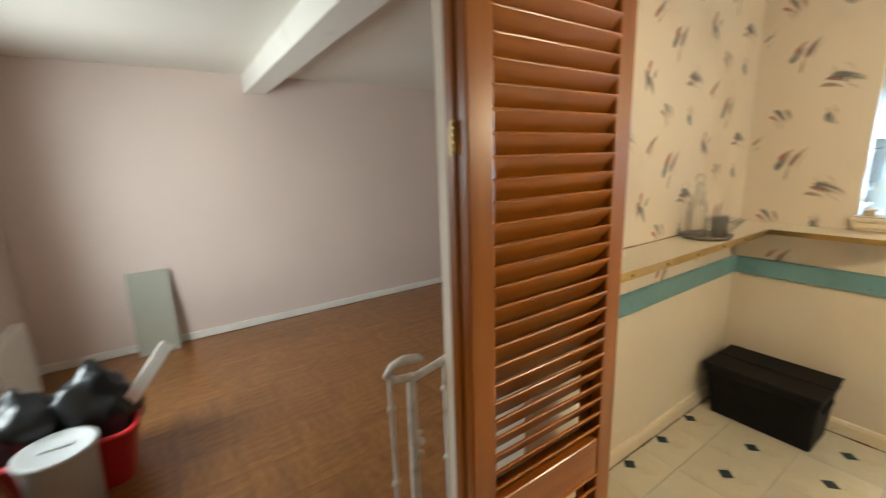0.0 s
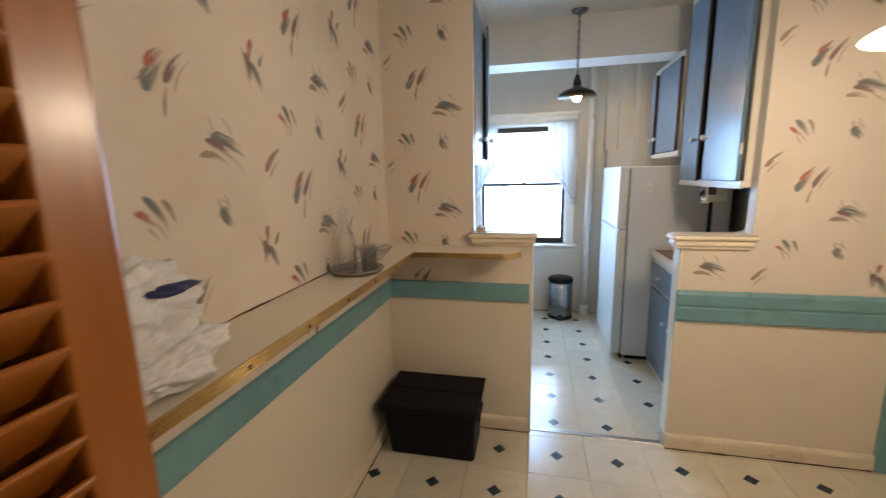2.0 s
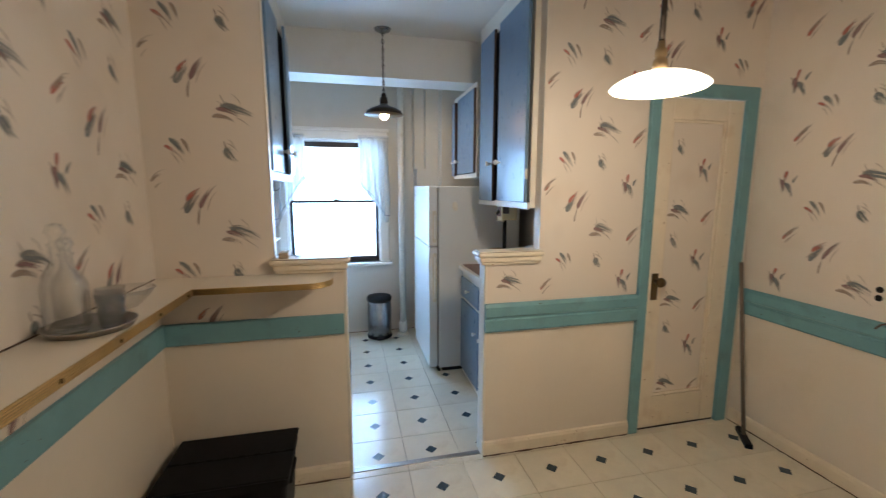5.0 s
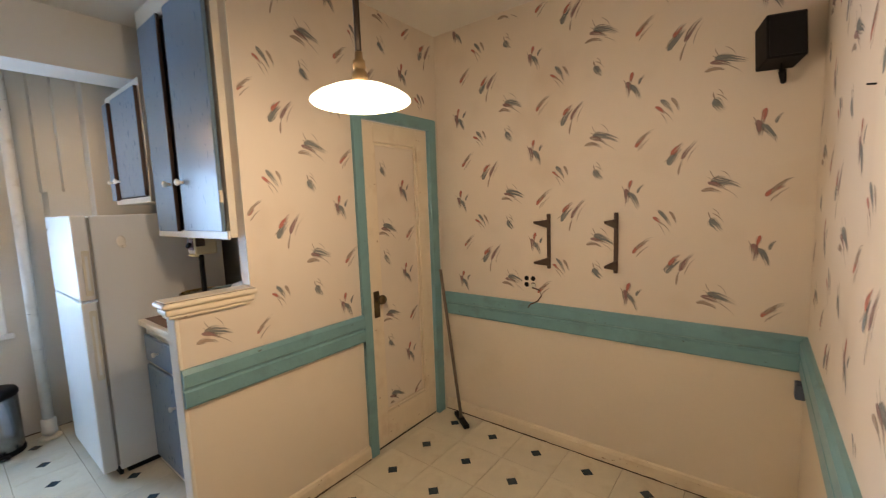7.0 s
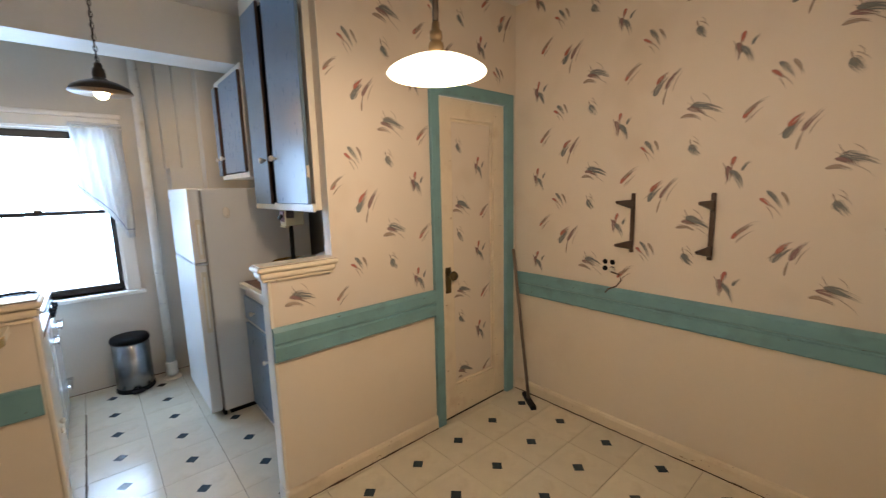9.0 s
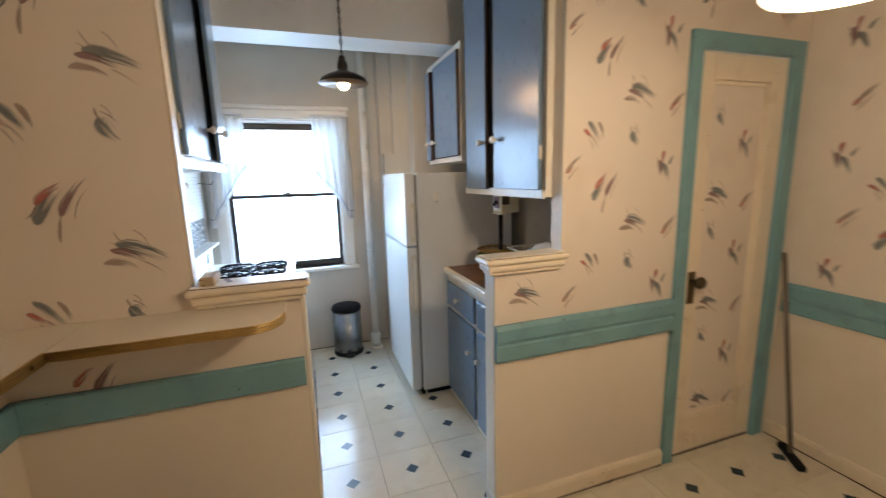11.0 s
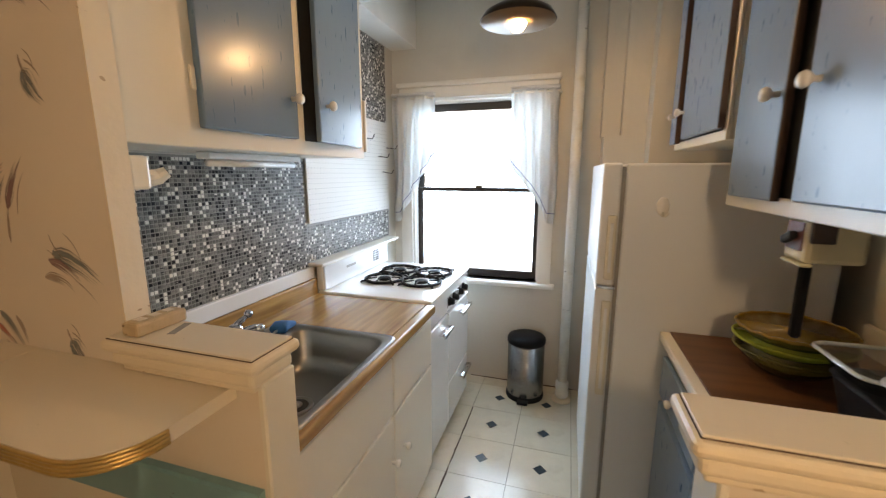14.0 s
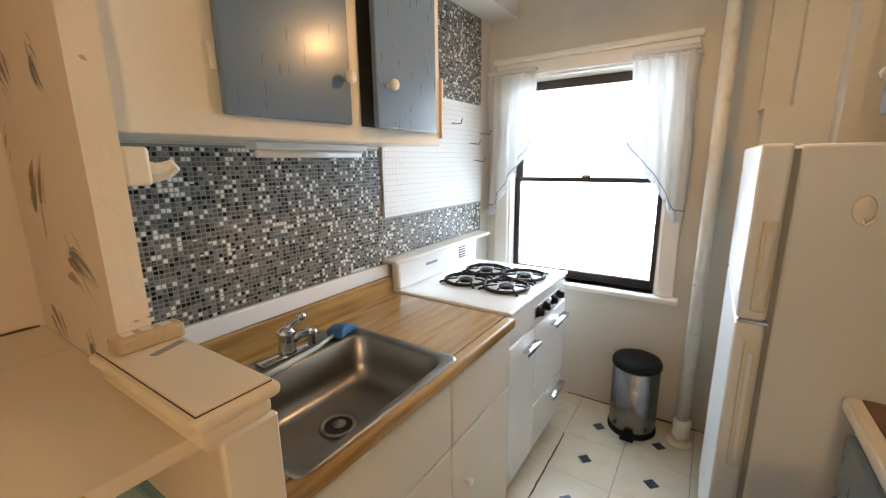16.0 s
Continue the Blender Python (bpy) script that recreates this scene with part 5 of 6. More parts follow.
CZ = RT + 0.158
cs = thing("casserole_dish", (3.13, -0.95, CZ), "white casserole dish with olive print, stacked on the black pan", "dish")
bm = loft([(rrect(3.07, -1.06, 3.18, -0.84, 0.04), CZ), (rrect(3.055, -1.08, 3.20, -0.82, 0.04), CZ + 0.065), (rrect(3.04, -1.095, 3.215, -0.805, 0.04), CZ + 0.070), (rrect(3.04, -1.095, 3.215, -0.805, 0.04), CZ + 0.074)])
part("dish", bm, ENAMEL, cs, "", True)
bm = loft([(rrect(3.05, -1.085, 3.205, -0.815, 0.045), CZ + 0.0745), (rrect(3.06, -1.07, 3.195, -0.83, 0.045), CZ + 0.095), (rrect(3.09, -1.03, 3.165, -0.87, 0.03), CZ + 0.108)])
part("lid", bm, ENAMEL, cs, "", True)
part("lid_print", box(3.10, -0.99, CZ + 0.108, 3.155, -0.90, CZ + 0.1095, 0.0005), BOWLO, cs, "olive printed motif")

part("upstand", box(PX2 + 0.003, KR + 0.003, RT + 0.0015, 3.972, KR + 0.02, RT + 0.10, 0.004), CABW, rt, "cream painted upstand")

# ---- right upper cabinets ----
ru = thing("wall_cabinet", (3.39, -0.98, 1.40), "tall cream wall cabinet with blue-grey doors, one ajar", "cabinet", "wall cabinets")
part("body", box(PX2 + 0.002, KR + 0.003, 1.400, 3.825, -0.7560, 2.628), CABW, ru)
part("face_frame", box(PX2 + 0.0025, -0.7555, 1.392, 3.83, -0.7420, 1.432, 0.003), CABW, ru)
part("face_frame", box(PX2 + 0.0025, -0.7555, 2.50, 3.83, -0.7420, 2.627, 0.003), CABW, ru)
# dark sheet over the solid front: the shade seen between the doors
part("opening_shadow", box(3.03, -0.7555, 1.4325, 3.825, -0.7515, 2.4995), SHADEBLK, ru, "dark sheet standing in for shade between the doors")
bm = box(2.968, -0.7410, 1.430, 3.395, -0.7220, 2.515, 0.005, 2)
d = part("door", bm, CABG, ru, "glossy blue-grey door standing ajar")
kb = lathe([(0.0, 0.0), (0.007, 0.0), (0.006, 0.012), (0.014, 0.019), (0.018, 0.028), (0.013, 0.037), (0.0, 0.039)], (3.350, -0.7220, 1.672), 16, 'Y')
part("knob", kb, KNOB, d, "white ceramic knob", True)
d = part("door", box(3.490, -0.7410, 1.425, 3.765, -0.7220, 2.515, 0.005, 2), CABG, ru, "glossy blue-grey door")
knob_at(d, 3.515, -0.7210, 1.672, 1, 1.15)
part("edge", box(3.4865, -0.7405, 1.425, 3.4895, -0.7225, 2.515, 0.001), BROWNM, d, "bare brown wood edge")
part("hinge", box(2.9645, -0.7400, 1.56, 2.9675, -0.7240, 1.615, 0.002), CABW, ru)
sm = thing("wall_cabinet", (4.16, -0.98, 1.5930), "small cream cabinet above the fridge with blue-grey door", "cabinet", "wall cabinets")
part("body", box(3.836, KR + 0.003, 1.5930, 4.50, -0.735, 2.27), CABW, sm)
part("face_frame", box(3.836, -0.7345, 1.5930, 4.50, -0.722, 1.6250, 0.002), CABW, sm)
part("face_frame", box(3.836, -0.7345, 2.245, 4.50, -0.722, 2.285, 0.002), CABW, sm)
part("face_frame", box(3.836, -0.7345, 1.6255, 3.866, -0.722, 2.2445, 0.002), CABW, sm)
# shade around the doors put in as a dark sheet; the body is solid
part("opening_shadow", box(3.8665, -0.7345, 1.6255, 4.499, -0.730, 2.2445), SHADEBLK, sm, "dark sheet standing in for shade around the doors")
d = part("door", box(3.850, -0.720, 1.6300, 4.305, -0.70, 2.24, 0.005, 2), CABG, sm, "glossy blue-grey door")
part("edge", box(3.8465, -0.7195, 1.6300, 3.8495, -0.7005, 2.24, 0.001), BROWNM, d, "bare brown wood edge")
knob_at(d, 4.278, -0.699, 1.735, 1, 1.1)
d = part("door", box(4.400, -0.720, 1.6180, 4.50, -0.70, 2.24, 0.005, 2), CABG, sm, "narrow blue-grey door")
part("edge", box(4.3965, -0.7198, 1.6180, 4.3995, -0.7002, 2.24, 0.001), BROWNM, d, "bare brown wood edge")
part("knob", lathe([(0.0, 0.0), (0.007, 0.0), (0.006, 0.012), (0.014, 0.019), (0.016, 0.026), (0.0, 0.034)], (4.422, -0.700, 1.735), 14, 'Y'), KNOB, d, "white ceramic knob", True)

co = thing("can_opener", (3.41, -0.80, 1.28), "yellowed ivory under-cabinet can opener with dark red label", "can opener")
part("body", box(3.368, -0.862, 1.300, 3.462, -0.752, 1.3915, 0.010, 2), IVORY, co)
part("front_label", box(3.382, -0.7525, 1.325, 3.450, -0.7495, 1.387, 0.001), LABELR, co, "dark red picture label")
part("cutter", turned(box(3.395, -0.750, 1.343, 3.440, -0.732, 1.362, 0.006, 2), (3.415, -0.745, 1.35), 0, 25, 0), IRON, co)
part("lever", box(3.360, -0.80, 1.345, 3.3675, -0.755, 1.3905, 0.003), BROWNM, co, "dark brown side lever")
part("foot_rail", box(3.370, -0.772, 1.292, 3.460, -0.748, 1.2995, 0.003), IVORY, co)
cord = thing("appliance_cord", (3.56, -0.86, 1.1), "dark flat cord bundle hanging below the can opener", "cord")
part("cord", box(3.568, -0.870, 1.062, 3.592, -0.846, 1.399, 0.006), BLACKP, cord)


# ---- louvred bifold door ----
lv = thing("louvred_door", (0.725, 0.67, 0.0), "orange-stained pine louvred bifold door folded open", "door")


def louvre_leaf(x0, x1, y0, y1, name):
    w = 0.062
    leaf = part(name, box(x0, y0, 0.012, x0 + w, y1, 2.03, 0.004, 2), LOUVREV, lv, "stained pine leaf with louvres")
    part("stile", box(x1 - w, y0, 0.012, x1, y1, 2.03, 0.004, 2), LOUVREV, leaf)
    for z0, z1 in ((0.012, 0.15), (0.655, 0.765), (1.935, 2.03)):
        part("rail", box(x0 + w, y0 + 0.002, z0, x1 - w, y1 - 0.002, z1, 0.003), LOUVRE, leaf)
    ym = (y0 + y1) / 2
    slat = None
    for za, zb in ((0.15, 0.655), (0.765, 1.935)):
        n = int((zb - za) / 0.0405)
        for k in range(n):
            zc = za + (k + 0.5) * (zb - za) / n
            if slat is None:
                bm = box(x0 + w - 0.004, ym - 0.026, zc - 0.0035, x1 - w + 0.004, ym + 0.026, zc + 0.0035, 0.003, 2)
                turned(bm, (0, ym, zc), -56)
                slat = part("slat", bm, LOUVRE, leaf)
                z_first = zc
            else:
                o = new("slat", slat.data)
                o.parent = leaf
                o.location = (0, 0, zc - z_first)
    return leaf


louvre_leaf(0.512, 0.998, 0.640, 0.668, "front_leaf")
louvre_leaf(0.508, 0.992, 0.674, 0.702, "rear_leaf")
for z in (0.4, 1.55, 1.84):
    bm = bmesh.new()
    box(0.504, 0.6655, z - 0.03, 0.5125, 0.677, z + 0.03, 0.001, bm=bm)
    for k in range(5):
        tube([(0.503, 0.671, z - 0.03 + k * 0.012), (0.503, 0.671, z - 0.0205 + k * 0.012)], 0.0045, 8, bm)
    part("hinge", bm, HINGEB, lv, "worn brass hinge")

# ---- living room ----
rail = thing("iron_railing", (0.90, 1.31, LZ), "white wrought-iron stair railing with scrolled end", "railing")
ry = 1.30
sc = [(0.735 + 0.075 * 0 + 0.0, ry, 0.745)]
top = [(1.35, ry + 0.02, 0.80), (1.05, ry + 0.01, 0.775), (0.93, ry, 0.755), (0.85, ry, 0.735), (0.75, ry, 0.715), (0.66, ry, 0.73), (0.628, ry - 0.01, 0.765), (0.645, ry - 0.02, 0.80), (0.69, ry - 0.03, 0.815), (0.745, ry - 0.03, 0.805), (0.765, ry - 0.02, 0.792)]
part("handrail", tube(top, [0.016] * 8 + [0.018, 0.017, 0.012], 10), WIRON, rail, "scrolled handrail with worn paint", True)
part("newel", tube([(0.722, ry, LZ), (0.724, ry, 0.3), (0.730, ry, 0.73)], 0.018, 8), WIRON, rail)
for px, tz in ((0.640, 0.74), (0.880, 0.745), (1.02, 0.77), (1.16, 0.785), (1.30, 0.795)):
    bm = tube([(px, ry, LZ), (px + 0.001, ry, 0.2), (px, ry, tz)], 0.008, 6)
    for zz in (0.62, 0.30):
        lathe([(0.008, -0.012), (0.016, -0.004), (0.016, 0.004), (0.008, 0.012)], (px, ry, zz), 8, 'Z', bm)
    part("baluster", bm, WIRON, rail)
bm = bmesh.new()
for zz, r in ((0.47, 0.012), (0.43, 0.019), (0.38, 0.012)):
    b2 = bmesh.new()
    bmesh.ops.create_icosphere(b2, subdivisions=2, radius=r)
    bmesh.ops.translate(b2, vec=(0.752, ry, zz), verts=b2.verts)
    join(bm, b2)
part("ornament", bm, WIRON, rail, "", True)

brd = thing("leaning_board", (-0.22, 5.06, LZ), "grey-green flat board leaning against the pink wall", "board")
bm = box(-0.42, 5.02, LZ, -0.055, 5.032, LZ + 0.87, 0.003)
turned(bm, (-0.22, 5.02, LZ), -9, 0, 0)
part("panel", bm, BOARDG, brd)
tub = thing("storage_tub", (-0.60, 3.15, LZ), "red plastic tub filled with black bags", "tub")
bm = loft([(rrect(-0.88, 2.96, -0.36, 3.36, 0.09), LZ + 0.001), (rrect(-0.94, 2.90, -0.30, 3.42, 0.10), LZ + 0.34), (rrect(-0.96, 2.88, -0.28, 3.44, 0.10), LZ + 0.35), (rrect(-0.96, 2.88, -0.28, 3.44, 0.10), LZ + 0.37), (rrect(-0.93, 2.91, -0.31, 3.41, 0.10), LZ + 0.37), (rrect(-0.87, 2.97, -0.37, 3.35, 0.09), LZ + 0.04)])
part("tub", bm, REDP, tub, "", True)
for c, s, sd in (((-0.50, 3.18, 0.07), (0.20, 0.17, 0.26), 1), ((-0.80, 3.12, 0.07), (0.17, 0.17, 0.24), 2)):
    solo("black_bag", cloth_lump(c, s[0], s[1], s[2], sd, 0.3), BAGBLK, "crumpled black plastic bag in the red tub", "bag", loc=(c[0], c[1], c[2] - 0.2), smooth=True, group="black bags in the tub")
stk = thing("white_plank", (-0.3, 3.1, 0.1), "white painted plank sticking out of the red tub", "plank")
bm = box(-0.24, 3.09, -0.20, -0.16, 3.102, 0.47, 0.002)
turned(bm, (-0.20, 3.1, 0.1), 0, 38, 0)
bmesh.ops.translate(bm, vec=(-0.10, 0.03, 0.02), verts=bm.verts)
part("plank", bm, WHITE, stk)
bin_ = thing("white_bucket", (-0.62, 2.80, LZ), "large white plastic bucket with lid", "bucket")
part("bucket", lathe([(0.0, 0), (0.145, 0), (0.163, 0.42), (0.167, 0.43), (0.0, 0.43)], (-0.62, 2.80, LZ), 36), WHITEP, bin_, "", True)
part("lid", lathe([(0.173, 0.43), (0.176, 0.435), (0.176, 0.455), (0.163, 0.46), (0.15, 0.448), (0.0, 0.448)], (-0.62, 2.80, LZ), 36), WHITEP, bin_, "", True)
part("handle", box(-0.69, 2.785, LZ + 0.449, -0.55, 2.815, LZ + 0.462, 0.004), WHITEP, bin_)
rad = thing("radiator_cover", (-1.15, 4.35, LZ), "white slatted radiator cover beside the wall", "radiator")
part("body", box(-1.199, 4.0, LZ, -1.10, 4.75, 0.30, 0.01), WHITE, rad)
for k in range(12):
    part("slat", box(-1.10, 4.04, LZ + 0.08 + k * 0.045, -1.09, 4.71, LZ + 0.105 + k * 0.045, 0.003), WHITE, rad)
wl = thing("window_2", (-1.3, 3.2, 0.5), "white-framed living room window letting daylight in", "window", kind="structure")
part("window_frame", box(-1.33, 2.5, 0.5, -1.27, 2.56, 2.0), WHITE, wl)
part("window_frame", box(-1.33, 3.84, 0.5, -1.27, 3.9, 2.0), WHITE, wl)
part("window_frame", box(-1.33, 2.56, 1.22, -1.27, 3.84, 1.27), WHITE, wl)

# ---- dining room things ----
tote = thing("storage_tote", (2.70, 0.76, 0), "black plastic storage tote with flap lid on the floor", "storage box")
part("bin", loft([(rrect(2.565, 0.53, 2.832, 0.99, 0.02, 3), 0.001), (rrect(2.52, 0.515, 2.85, 1.01, 0.02, 3), 0.275), (rrect(2.50, 0.505, 2.858, 1.018, 0.02, 3), 0.28), (rrect(2.50, 0.505, 2.858, 1.018, 0.02, 3), 0.315)]), BLACKP, tote)
part("flap", box(2.495, 0.500, 0.3155, 2.676, 1.023, 0.327, 0.004), BLACKP, tote)
part("flap", box(2.682, 0.500, 0.3155, 2.862, 1.023, 0.327, 0.004), BLACKP, tote)
for k in range(7):
    part("tooth", box(2.668, 0.54 + k * 0.065, 0.3272, 2.69, 0.575 + k * 0.065, 0.333, 0.002), BLACKP, tote)
for yy in (0.515, 1.004):
    part("handle", box(2.60, yy - 0.012, 0.215, 2.76, yy + 0.01, 0.24, 0.005), BLACKP, tote)

tray = thing("round_tray", (2.20, 0.962, 1.106), "round metal serving tray on the long shelf", "tray")
part("tray", lathe([(0.0, 0.0), (0.100, 0.0), (0.107, 0.012), (0.110, 0.018), (0.106, 0.018), (0.097, 0.004), (0.0, 0.004)], (2.20, 0.955, 1.106), 36), STEEL, tray, "", True)


def glassware(name, prof, c, label):
    root = thing(name, c, label, "glassware", "glassware on the tray")
    part("glass", lathe(prof, c, 24), GLASS, root, "", True)
    return root


zt = 1.1105
DEC = [(0.0, 0.0), (0.034, 0.0), (0.037, 0.01), (0.036, 0.12), (0.03, 0.15), (0.014, 0.18), (0.013, 0.215), (0.018, 0.222), (0.010, 0.225), (0.012, 0.235), (0.018, 0.25), (0.012, 0.268), (0.0, 0.272)]
glassware("decanter", [(r * 1.25, h * 1.12) for r, h in DEC], (2.155, 0.985, zt), "tall clear glass decanter with ribbed sides")
glassware("decanter", [(r * 1.15, h * 0.95) for r, h in DEC], (2.235, 1.015, zt), "square-shouldered clear glass decanter with stopper")
TUM = [(0.0, 0.0), (0.030, 0.0), (0.037, 0.10), (0.034, 0.10), (0.028, 0.010), (0.0, 0.010)]
glassware("tumbler", TUM, (2.20, 0.90, zt), "clear cut-glass tumbler on the tray")
glassware("tumbler", TUM, (2.262, 0.93, zt), "clear cut-glass tumbler on the tray")
glassware("glass_bowl", [(0.0, 0.0), (0.03, 0.0), (0.07, 0.04), (0.085, 0.065), (0.081, 0.065), (0.066, 0.043), (0.028, 0.006), (0.0, 0.006)], (2.42, 0.965, 1.1065), "shallow clear glass bowl")

bags = [((1.24, 0.985, 1.190), (0.125, 0.075, 0.085), 5), ((1.235, 0.975, 1.268), (0.125, 0.065, 0.070), 6), ((1.25, 0.93, 1.152), (0.135, 0.062, 0.048), 8)]
for i, (c, s, sd) in enumerate(bags):
    o = solo("plastic_bag", cloth_lump(c, s[0], s[1], s[2], sd, 0.42, 5, 0.26), BAGWHT, "crumpled white plastic shopping bag on the shelf", "bag", loc=(c[0], c[1], c[2] - s[2] * 0.8), smooth=True, group="plastic bags on the shelf")
solo("plastic_bag", cloth_lump((1.372, 0.985, 1.172), 0.040, 0.035, 0.068, 9, 0.42, 4, 0.2), BAGGRN, "crumpled green plastic bag among the white ones", "bag", loc=(1.372, 0.985, 1.11), smooth=True, group="plastic bags on the shelf")
part("printed_patch", cloth_lump((1.29, 0.915, 1.288), 0.055, 0.018, 0.010, 11, 0.5, 3), BAGBLU, o, "navy printed patch", True)

for bx, lab in ((2.060, "dark brown metal shelf bracket on papered wall"), (1.679, "dark brown metal shelf bracket without its shelf")):
    bk = thing("shelf_bracket", (bx, SY, 1.29), lab, "bracket", "wall shelf brackets")
    part("upright", box(bx - 0.011, SY + 0.0025, 1.110, bx + 0.011, SY + 0.014, 1.439, 0.003), BROWNM, bk)
    for zz in (1.388, 1.162):
        bm = bmesh.new()
        pr = [(0.012, -0.035), (0.012, 0.016), (0.20, 0.016), (0.205, 0.008), (0.19, 0.0)]
        vs = [[bm.verts.new((bx + sx, SY + o, zz + h)) for o, h in pr] for sx in (-0.006, 0.006)]
        bm.faces.new(vs[0])
        bm.faces.new(vs[1][::-1])
        for i in range(len(pr)):
            j = (i + 1) % len(pr)
            bm.faces.new((vs[0][i], vs[0][j], vs[1][j], vs[1][i]))
        bmesh.ops.recalc_face_normals(bm, faces=bm.faces)
        part("arm", bm, BROWNM, bk)

out = thing("wall_outlet", (2.187, SY, 1.02), "black double wall outlet with a plug and loose cord", "outlet")
for ox in (-0.022, 0.022):
    for oz in (-0.02, 0.02):
        part("receptacle", lathe([(0.0, 0.004), (0.015, 0.004), (0.016, 0.0), (0.0, 0.0)], (2.187 + ox, SY + 0.003, 1.02 + oz), 14, 'Y'), BLACKP, out)
part("plate", box(2.135, SY + 0.0025, 0.972, 2.239, SY + 0.005, 1.068, 0.001), PAPER, out, "papered-over cover plate")
part("plug", box(2.148, SY + 0.007, 0.985, 2.172, SY + 0.04, 1.01, 0.005), HANDLE, out)
part("cord", tube([(2.155, SY + 0.04, 0.99), (2.10, SY + 0.06, 0.985), (2.09, SY + 0.05, 0.95), (2.12, SY + 0.045, 0.91), (2.17, SY + 0.035, 0.885), (2.19, SY + 0.028, 0.86)], 0.0045, 6), BROWNM, out)

spk = thing("wall_speaker", (1.01, -2.08, 2.0), "small black loudspeaker on a corner wall bracket", "speaker")
bm = box(0.968, -2.132, 2.022, 1.098, -2.008, 2.196, 0.006, 2)
turned(bm, (1.033, -2.06, 2.09), 8, 0, 18)
part("cabinet", bm, BLACKP, spk)
bm = box(0.975, -2.011, 2.029, 1.091, -2.001, 2.189, 0.004)
turned(bm, (1.033, -2.06, 2.09), 8, 0, 18)
part("grille", bm, IRON, spk)
part("bracket", tube([(1.02, SY + 0.003, 2.02), (1.02, -2.13, 1.965), (1.03, -2.06, 1.99), (1.03, -2.06, 2.035)], 0.010, 8), BLACKP, spk)

mop = thing("floor_squeegee", (2.67, -2.08, 0), "dark pole with black floor head leaning on the door casing", "pole")
part("pole", tube([(2.672, -2.075, 0.03), (2.75, -2.085, 0.55), (2.829, -2.10, 1.064)], 0.011, 10), MOP, mop, "", True)
bm = box(2.56, -2.095, 0.0, 2.77, -2.055, 0.028, 0.006, 2)
turned(bm, (2.67, -2.075, 0.0), 0, 0, -35)
part("head", bm, BLACKP, mop)

nail = thing("wall_nail", (WX + 0.01, -1.18, 1.735), "small dark nail in the papered wall", "nail")
part("nail", tube([(WX + 0.001, -1.18, 1.735), (WX + 0.016, -1.18, 1.737)], 0.0022, 6), IRON, nail)
wb = thing("junction_box", (WX + 0.02, -2.08, 0.70), "dark blue plastic cable box under the chair rail", "junction box")
part("box", box(WX + 0.001, -2.188, 0.625, WX + 0.035, -2.125, 0.692, 0.004), NAVYBOX, wb)

st = thing("power_strip", (2.93, 0.510, 1.1790), "old cream outlet strip on the ledge", "power strip")
part("housing", box(2.860, 0.505, 1.1792, 2.968, 0.549, 1.2075, 0.006, 2), AGED, st)
for k in range(3):
    part("socket", box(2.875 + k * 0.029, 0.518, 1.2074, 2.893 + k * 0.029, 0.537, 1.2090, 0.0005), LAMINATE, st)
solo("tape_scrap", turned(box(2.895, 0.472, 1.1794, 2.955, 0.487, 1.1802), (2.93, 0.475, 1.1790), 0, 0, 20), GASKET, "scrap of grey tape on the ledge", "tape", loc=(2.93, 0.445, 1.1792))

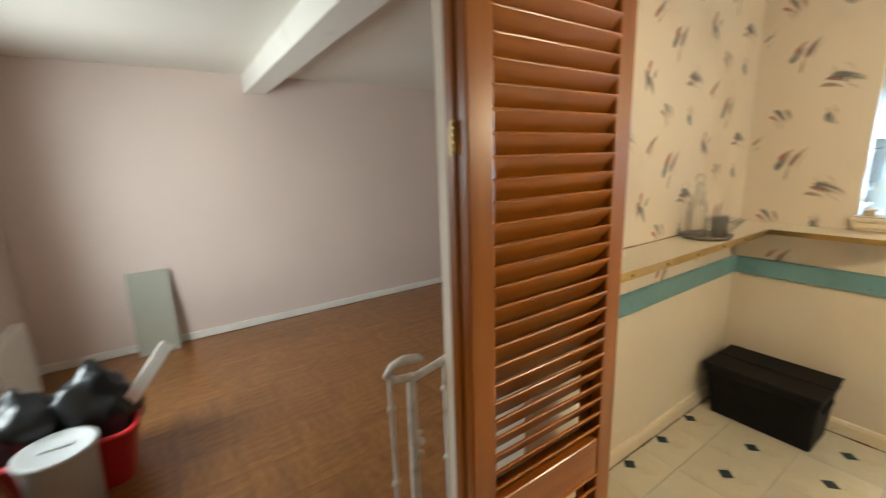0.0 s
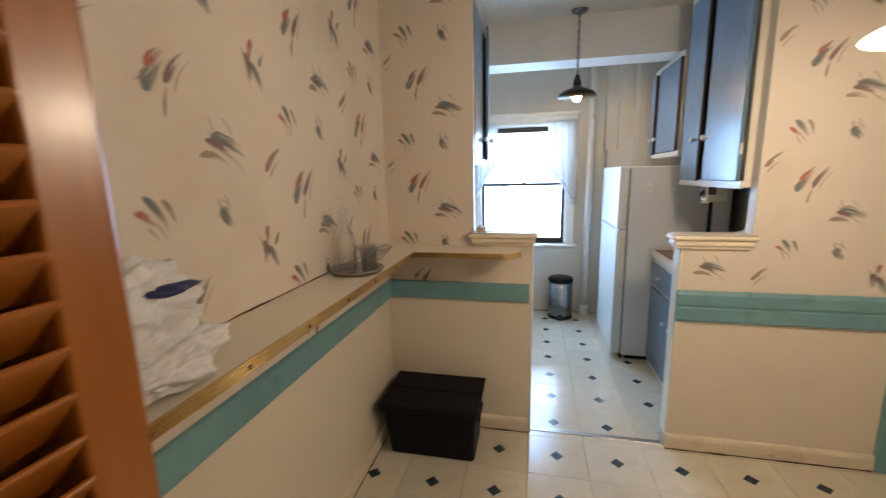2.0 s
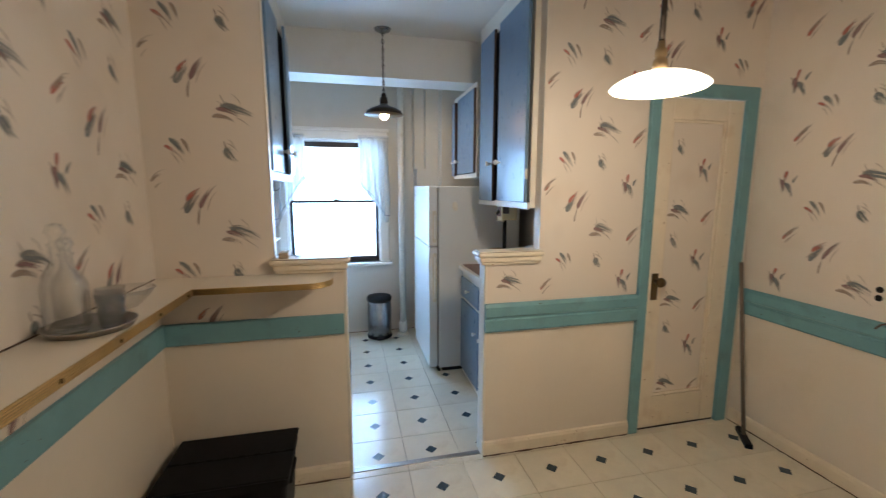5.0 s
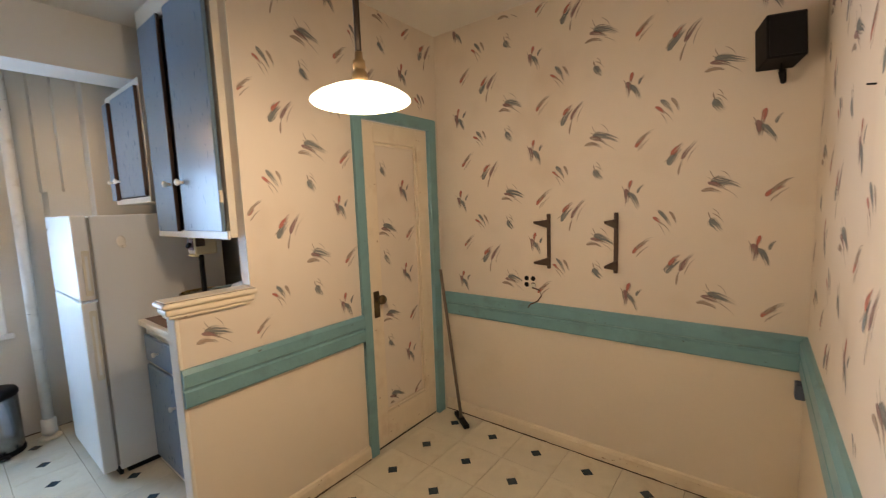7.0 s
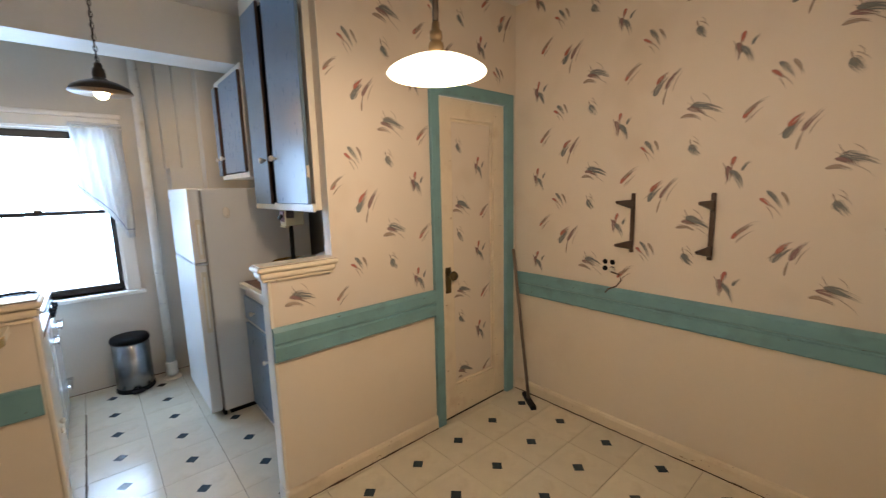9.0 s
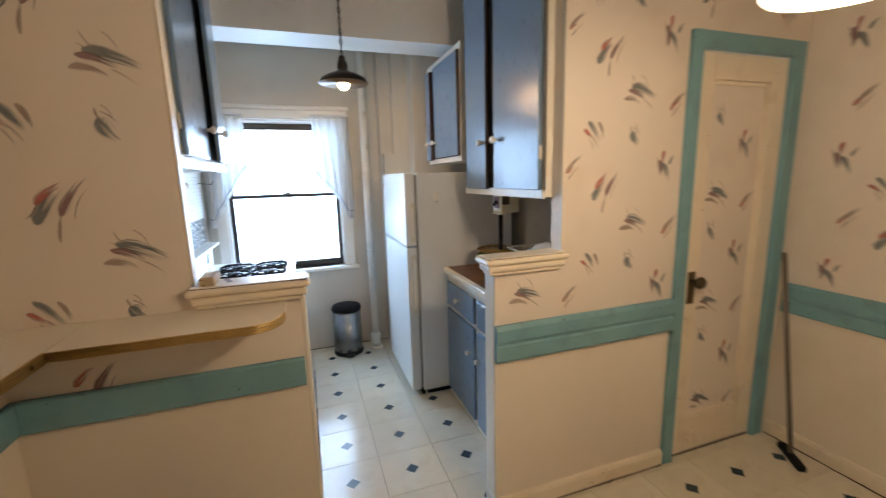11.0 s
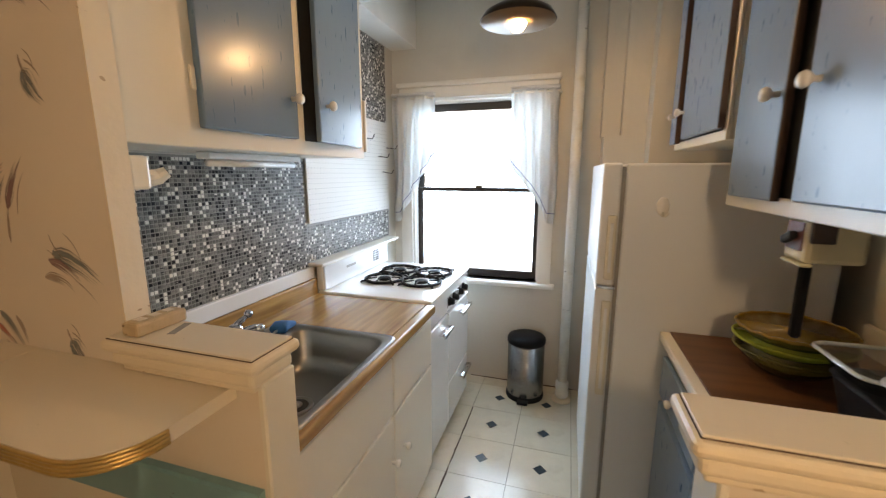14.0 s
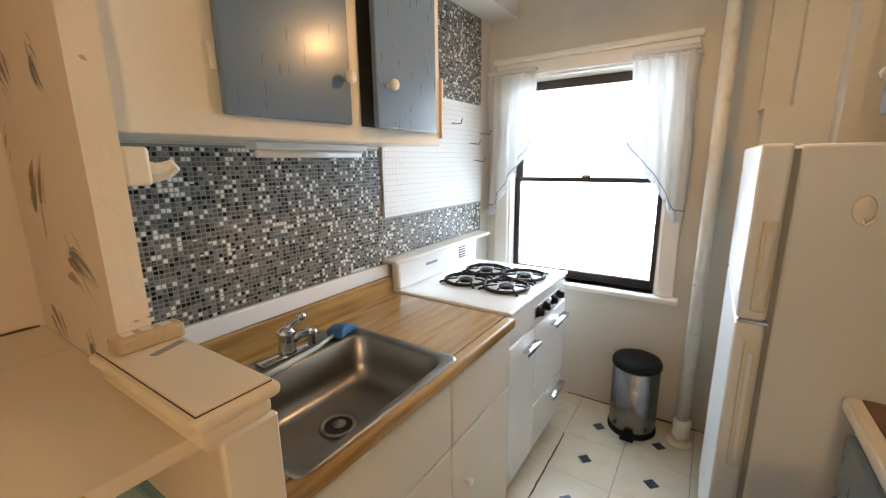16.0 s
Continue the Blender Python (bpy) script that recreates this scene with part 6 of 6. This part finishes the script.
# ---- mosaic backsplash ----
def mosaic():
    rng = random.Random(5)
    root = thing("mosaic_backsplash", (4.0, KB, 1.02), "grey, black and white glass mosaic wall tiles", "backsplash", kind="structure")
    regions = [(XJ + 0.003, 4.020, 1.033, 1.550), (4.020, 4.96, 1.055, 1.245), (4.0, 4.96, 1.825, 2.315)]
    bm = bmesh.new()
    for x0, x1, z0, z1 in regions:
        box(x0, KB - 0.004, z0, x1, KB - 0.0005, z1, bm=bm)
    part("grout_bed", bm, GROUT, root, "grey grout")
    pitch, gap = 0.0138, 0.0030
    cols = [((0.80, 0.78, 0.72), 0.15), ((0.25, 0.245, 0.225), 0.28), ((0.145, 0.145, 0.135), 0.32), ((0.075, 0.075, 0.07), 0.09), ((0.008, 0.008, 0.009), 0.16)]
    mats_ = [mat("mosaic_glass_" + n, c, 0.32, vary=(0.10 if n in ("white", "black") else 0.55), scale=190, fine=420, bump=0.05, spec=0.3) for n, (c, _) in zip(("white", "light_grey", "grey", "slate", "black"), cols)]
    cum = [sum(w for _, w in cols[:i + 1]) for i in range(5)]
    single = []
    verts, faces, mi = [], [], []

    def cell(x, z, w, h, m):
        n = len(verts)
        y0, y1, e = KB - 0.004, KB - 0.0054, 0.0006
        verts.extend([(x, y0, z), (x + w, y0, z), (x + w, y0, z + h), (x, y0, z + h), (x + e, y1, z + e), (x + w - e, y1, z + e), (x + w - e, y1, z + h - e), (x + e, y1, z + h - e)])
        for f in ((4, 5, 6, 7), (0, 1, 5, 4), (1, 2, 6, 5), (2, 3, 7, 6), (3, 0, 4, 7)):
            faces.append([n + i for i in f])
            mi.append(m)
    count = 0
    for x0, x1, z0, z1 in regions:
        nx, nz = int((x1 - x0) / pitch), int((z1 - z0) / pitch)
        for i in range(nx):
            for j in range(nz):
                draw = rng.random()
                m = next(k for k, c in enumerate(cum) if draw <= c or k == 4)
                x, z, s = x0 + i * pitch + gap / 2, z0 + j * pitch + gap / 2, pitch - gap
                if x0 < 3.0 and 3.40 < x < 3.68 and 1.04 < z < 1.28 and count < 300:
                    single.append((x, z, s, m))
                    count += 1
                    continue
                if rng.random() < 0.03:
                    cell(x, z, s, s / 2 - 0.0009, m)
                    cell(x, z + s / 2 + 0.0009, s, s / 2 - 0.0009, rng.randrange(5))
                else:
                    cell(x, z, s, s, m)
    me = bpy.data.meshes.new("mosaic_tile_field")
    loc = root.location
    me.from_pydata([(a - loc.x, b - loc.y, c - loc.z) for a, b, c in verts], [], faces)
    for m in mats_:
        me.materials.append(m)
    me.polygons.foreach_set("material_index", mi)
    o = new("mosaic_tile_field", me)
    o.parent = root
    tagged(o, "field of small square glass tiles", kind="stuff")
    shared = {}
    for x, z, s, m in single:
        if m not in shared:
            bm = bmesh.new()
            box(0, -0.0014, 0, s, 0, s, 0.0005, bm=bm)
            shared[m] = mesh_of("mosaic_tile", bm, mats_[m])
        t = new("mosaic_tile", shared[m])
        t.parent = root
        t.location = (x - loc.x, KB - 0.004 - loc.y, z - loc.z)


mosaic()


# ---- vinyl floor tiles with diamond inlays ----
def tile_floor():
    floor_ob = bpy.data.objects["floor"]
    P = 0.3048
    h, g, d = P / 2 - 0.0009, 0.0007, 0.036
    bm = bmesh.new()
    o4 = [bm.verts.new((sx * (h - g), sy * (h - g), 0)) for sx, sy in ((-1, -1), (1, -1), (1, 1), (-1, 1))]
    e4 = [bm.verts.new((sx * h, sy * h, -0.0012)) for sx, sy in ((-1, -1), (1, -1), (1, 1), (-1, 1))]
    b4 = [bm.verts.new((sx * h, sy * h, -0.006)) for sx, sy in ((-1, -1), (1, -1), (1, 1), (-1, 1))]
    q = [bm.verts.new(p) for p in ((0, -d, 0), (d, 0, 0), (0, d, 0), (-d, 0, 0))]
    for i in range(4):
        j = (i + 1) % 4
        bm.faces.new((e4[i], e4[j], o4[j], o4[i]))
        bm.faces.new((b4[i], b4[j], e4[j], e4[i]))
    # field between the tile's edge and the diamond: a triangle and a quad to each side
    for i in range(4):
        j = (i + 1) % 4
        bm.faces.new((o4[i], o4[j], q[i]))
        bm.faces.new((o4[j], q[(i + 1) % 4], q[i]))
    f = bm.faces.new(q)
    f.material_index = 1
    bmesh.ops.recalc_face_normals(bm, faces=bm.faces)
    me = mesh_of("floor_tile", bm, [TILE, DIAM])
    for i in range(-2, 13):
        for j in range(-4, 8):
            x, y = 4.525 - P * i, 0.103 - P * j
            if x < 0.65 or x > KW + 0.1 or y > NY + 0.16 or y < SY - 0.16 or (x > PX2 + 0.16 and y < KR - 0.15):
                continue
            t = new("floor_tile", me)
            t.parent = floor_ob
            t.location = (x, y, 0.0)


tile_floor()


# ---- parquet ----
def parquet():
    root = bpy.data.objects["floor_living"]
    L, W = 0.36, 0.072
    bm = bmesh.new()
    box(-L / 2, -W / 2, -0.008, L / 2, W / 2, 0, 0.0012, bm=bm)
    me = mesh_of("parquet_block", bm, PARQ)
    verts, faces = [], []
    count = 0
    s = L
    n = int(L / W)
    for bi in range(int(6.6 / s) + 1):
        for bj in range(int(4.05 / s) + 1):
            for k in range(n):
                cx, cy = -1.2 + (bi + 0.5) * s, 1.17 + (bj + 0.5) * s
                off = -s / 2 + (k + 0.5) * W
                turn_ = (bi + bj) % 2
                x, y = (cx + off, cy) if turn_ else (cx, cy + off)
                if x > 5.3 or y > LY:
                    continue
                if -0.7 < x < 2.2 and 2.3 < y < 3.8 and count < 300:
                    o = new("parquet_block", me)
                    o.parent = root
                    o.location = (x, y, LZ)
                    o.rotation_euler = (0, 0, math.pi / 2 if turn_ else 0)
                    count += 1
                    continue
                hx, hy = (W / 2, L / 2) if turn_ else (L / 2, W / 2)
                b0 = len(verts)
                e = 0.0012
                for zz, ee in ((LZ - 0.008, 0), (LZ - e, 0), (LZ, e)):
                    verts.extend([(x - hx + ee, y - hy + ee, zz), (x + hx - ee, y - hy + ee, zz), (x + hx - ee, y + hy - ee, zz), (x - hx + ee, y + hy - ee, zz)])
                for r in (0, 4):
                    for i in range(4):
                        j = (i + 1) % 4
                        faces.append([b0 + r + i, b0 + r + j, b0 + r + 4 + j, b0 + r + 4 + i])
                faces.append([b0 + 8, b0 + 9, b0 + 10, b0 + 11])
    m2 = bpy.data.meshes.new("parquet_field")
    m2.from_pydata(verts, [], faces)
    m2.materials.append(PARQI)
    o = new("parquet_field", m2)
    o.parent = root
    tagged(o, "brown oak parquet blocks in basket weave", kind="stuff")


parquet()
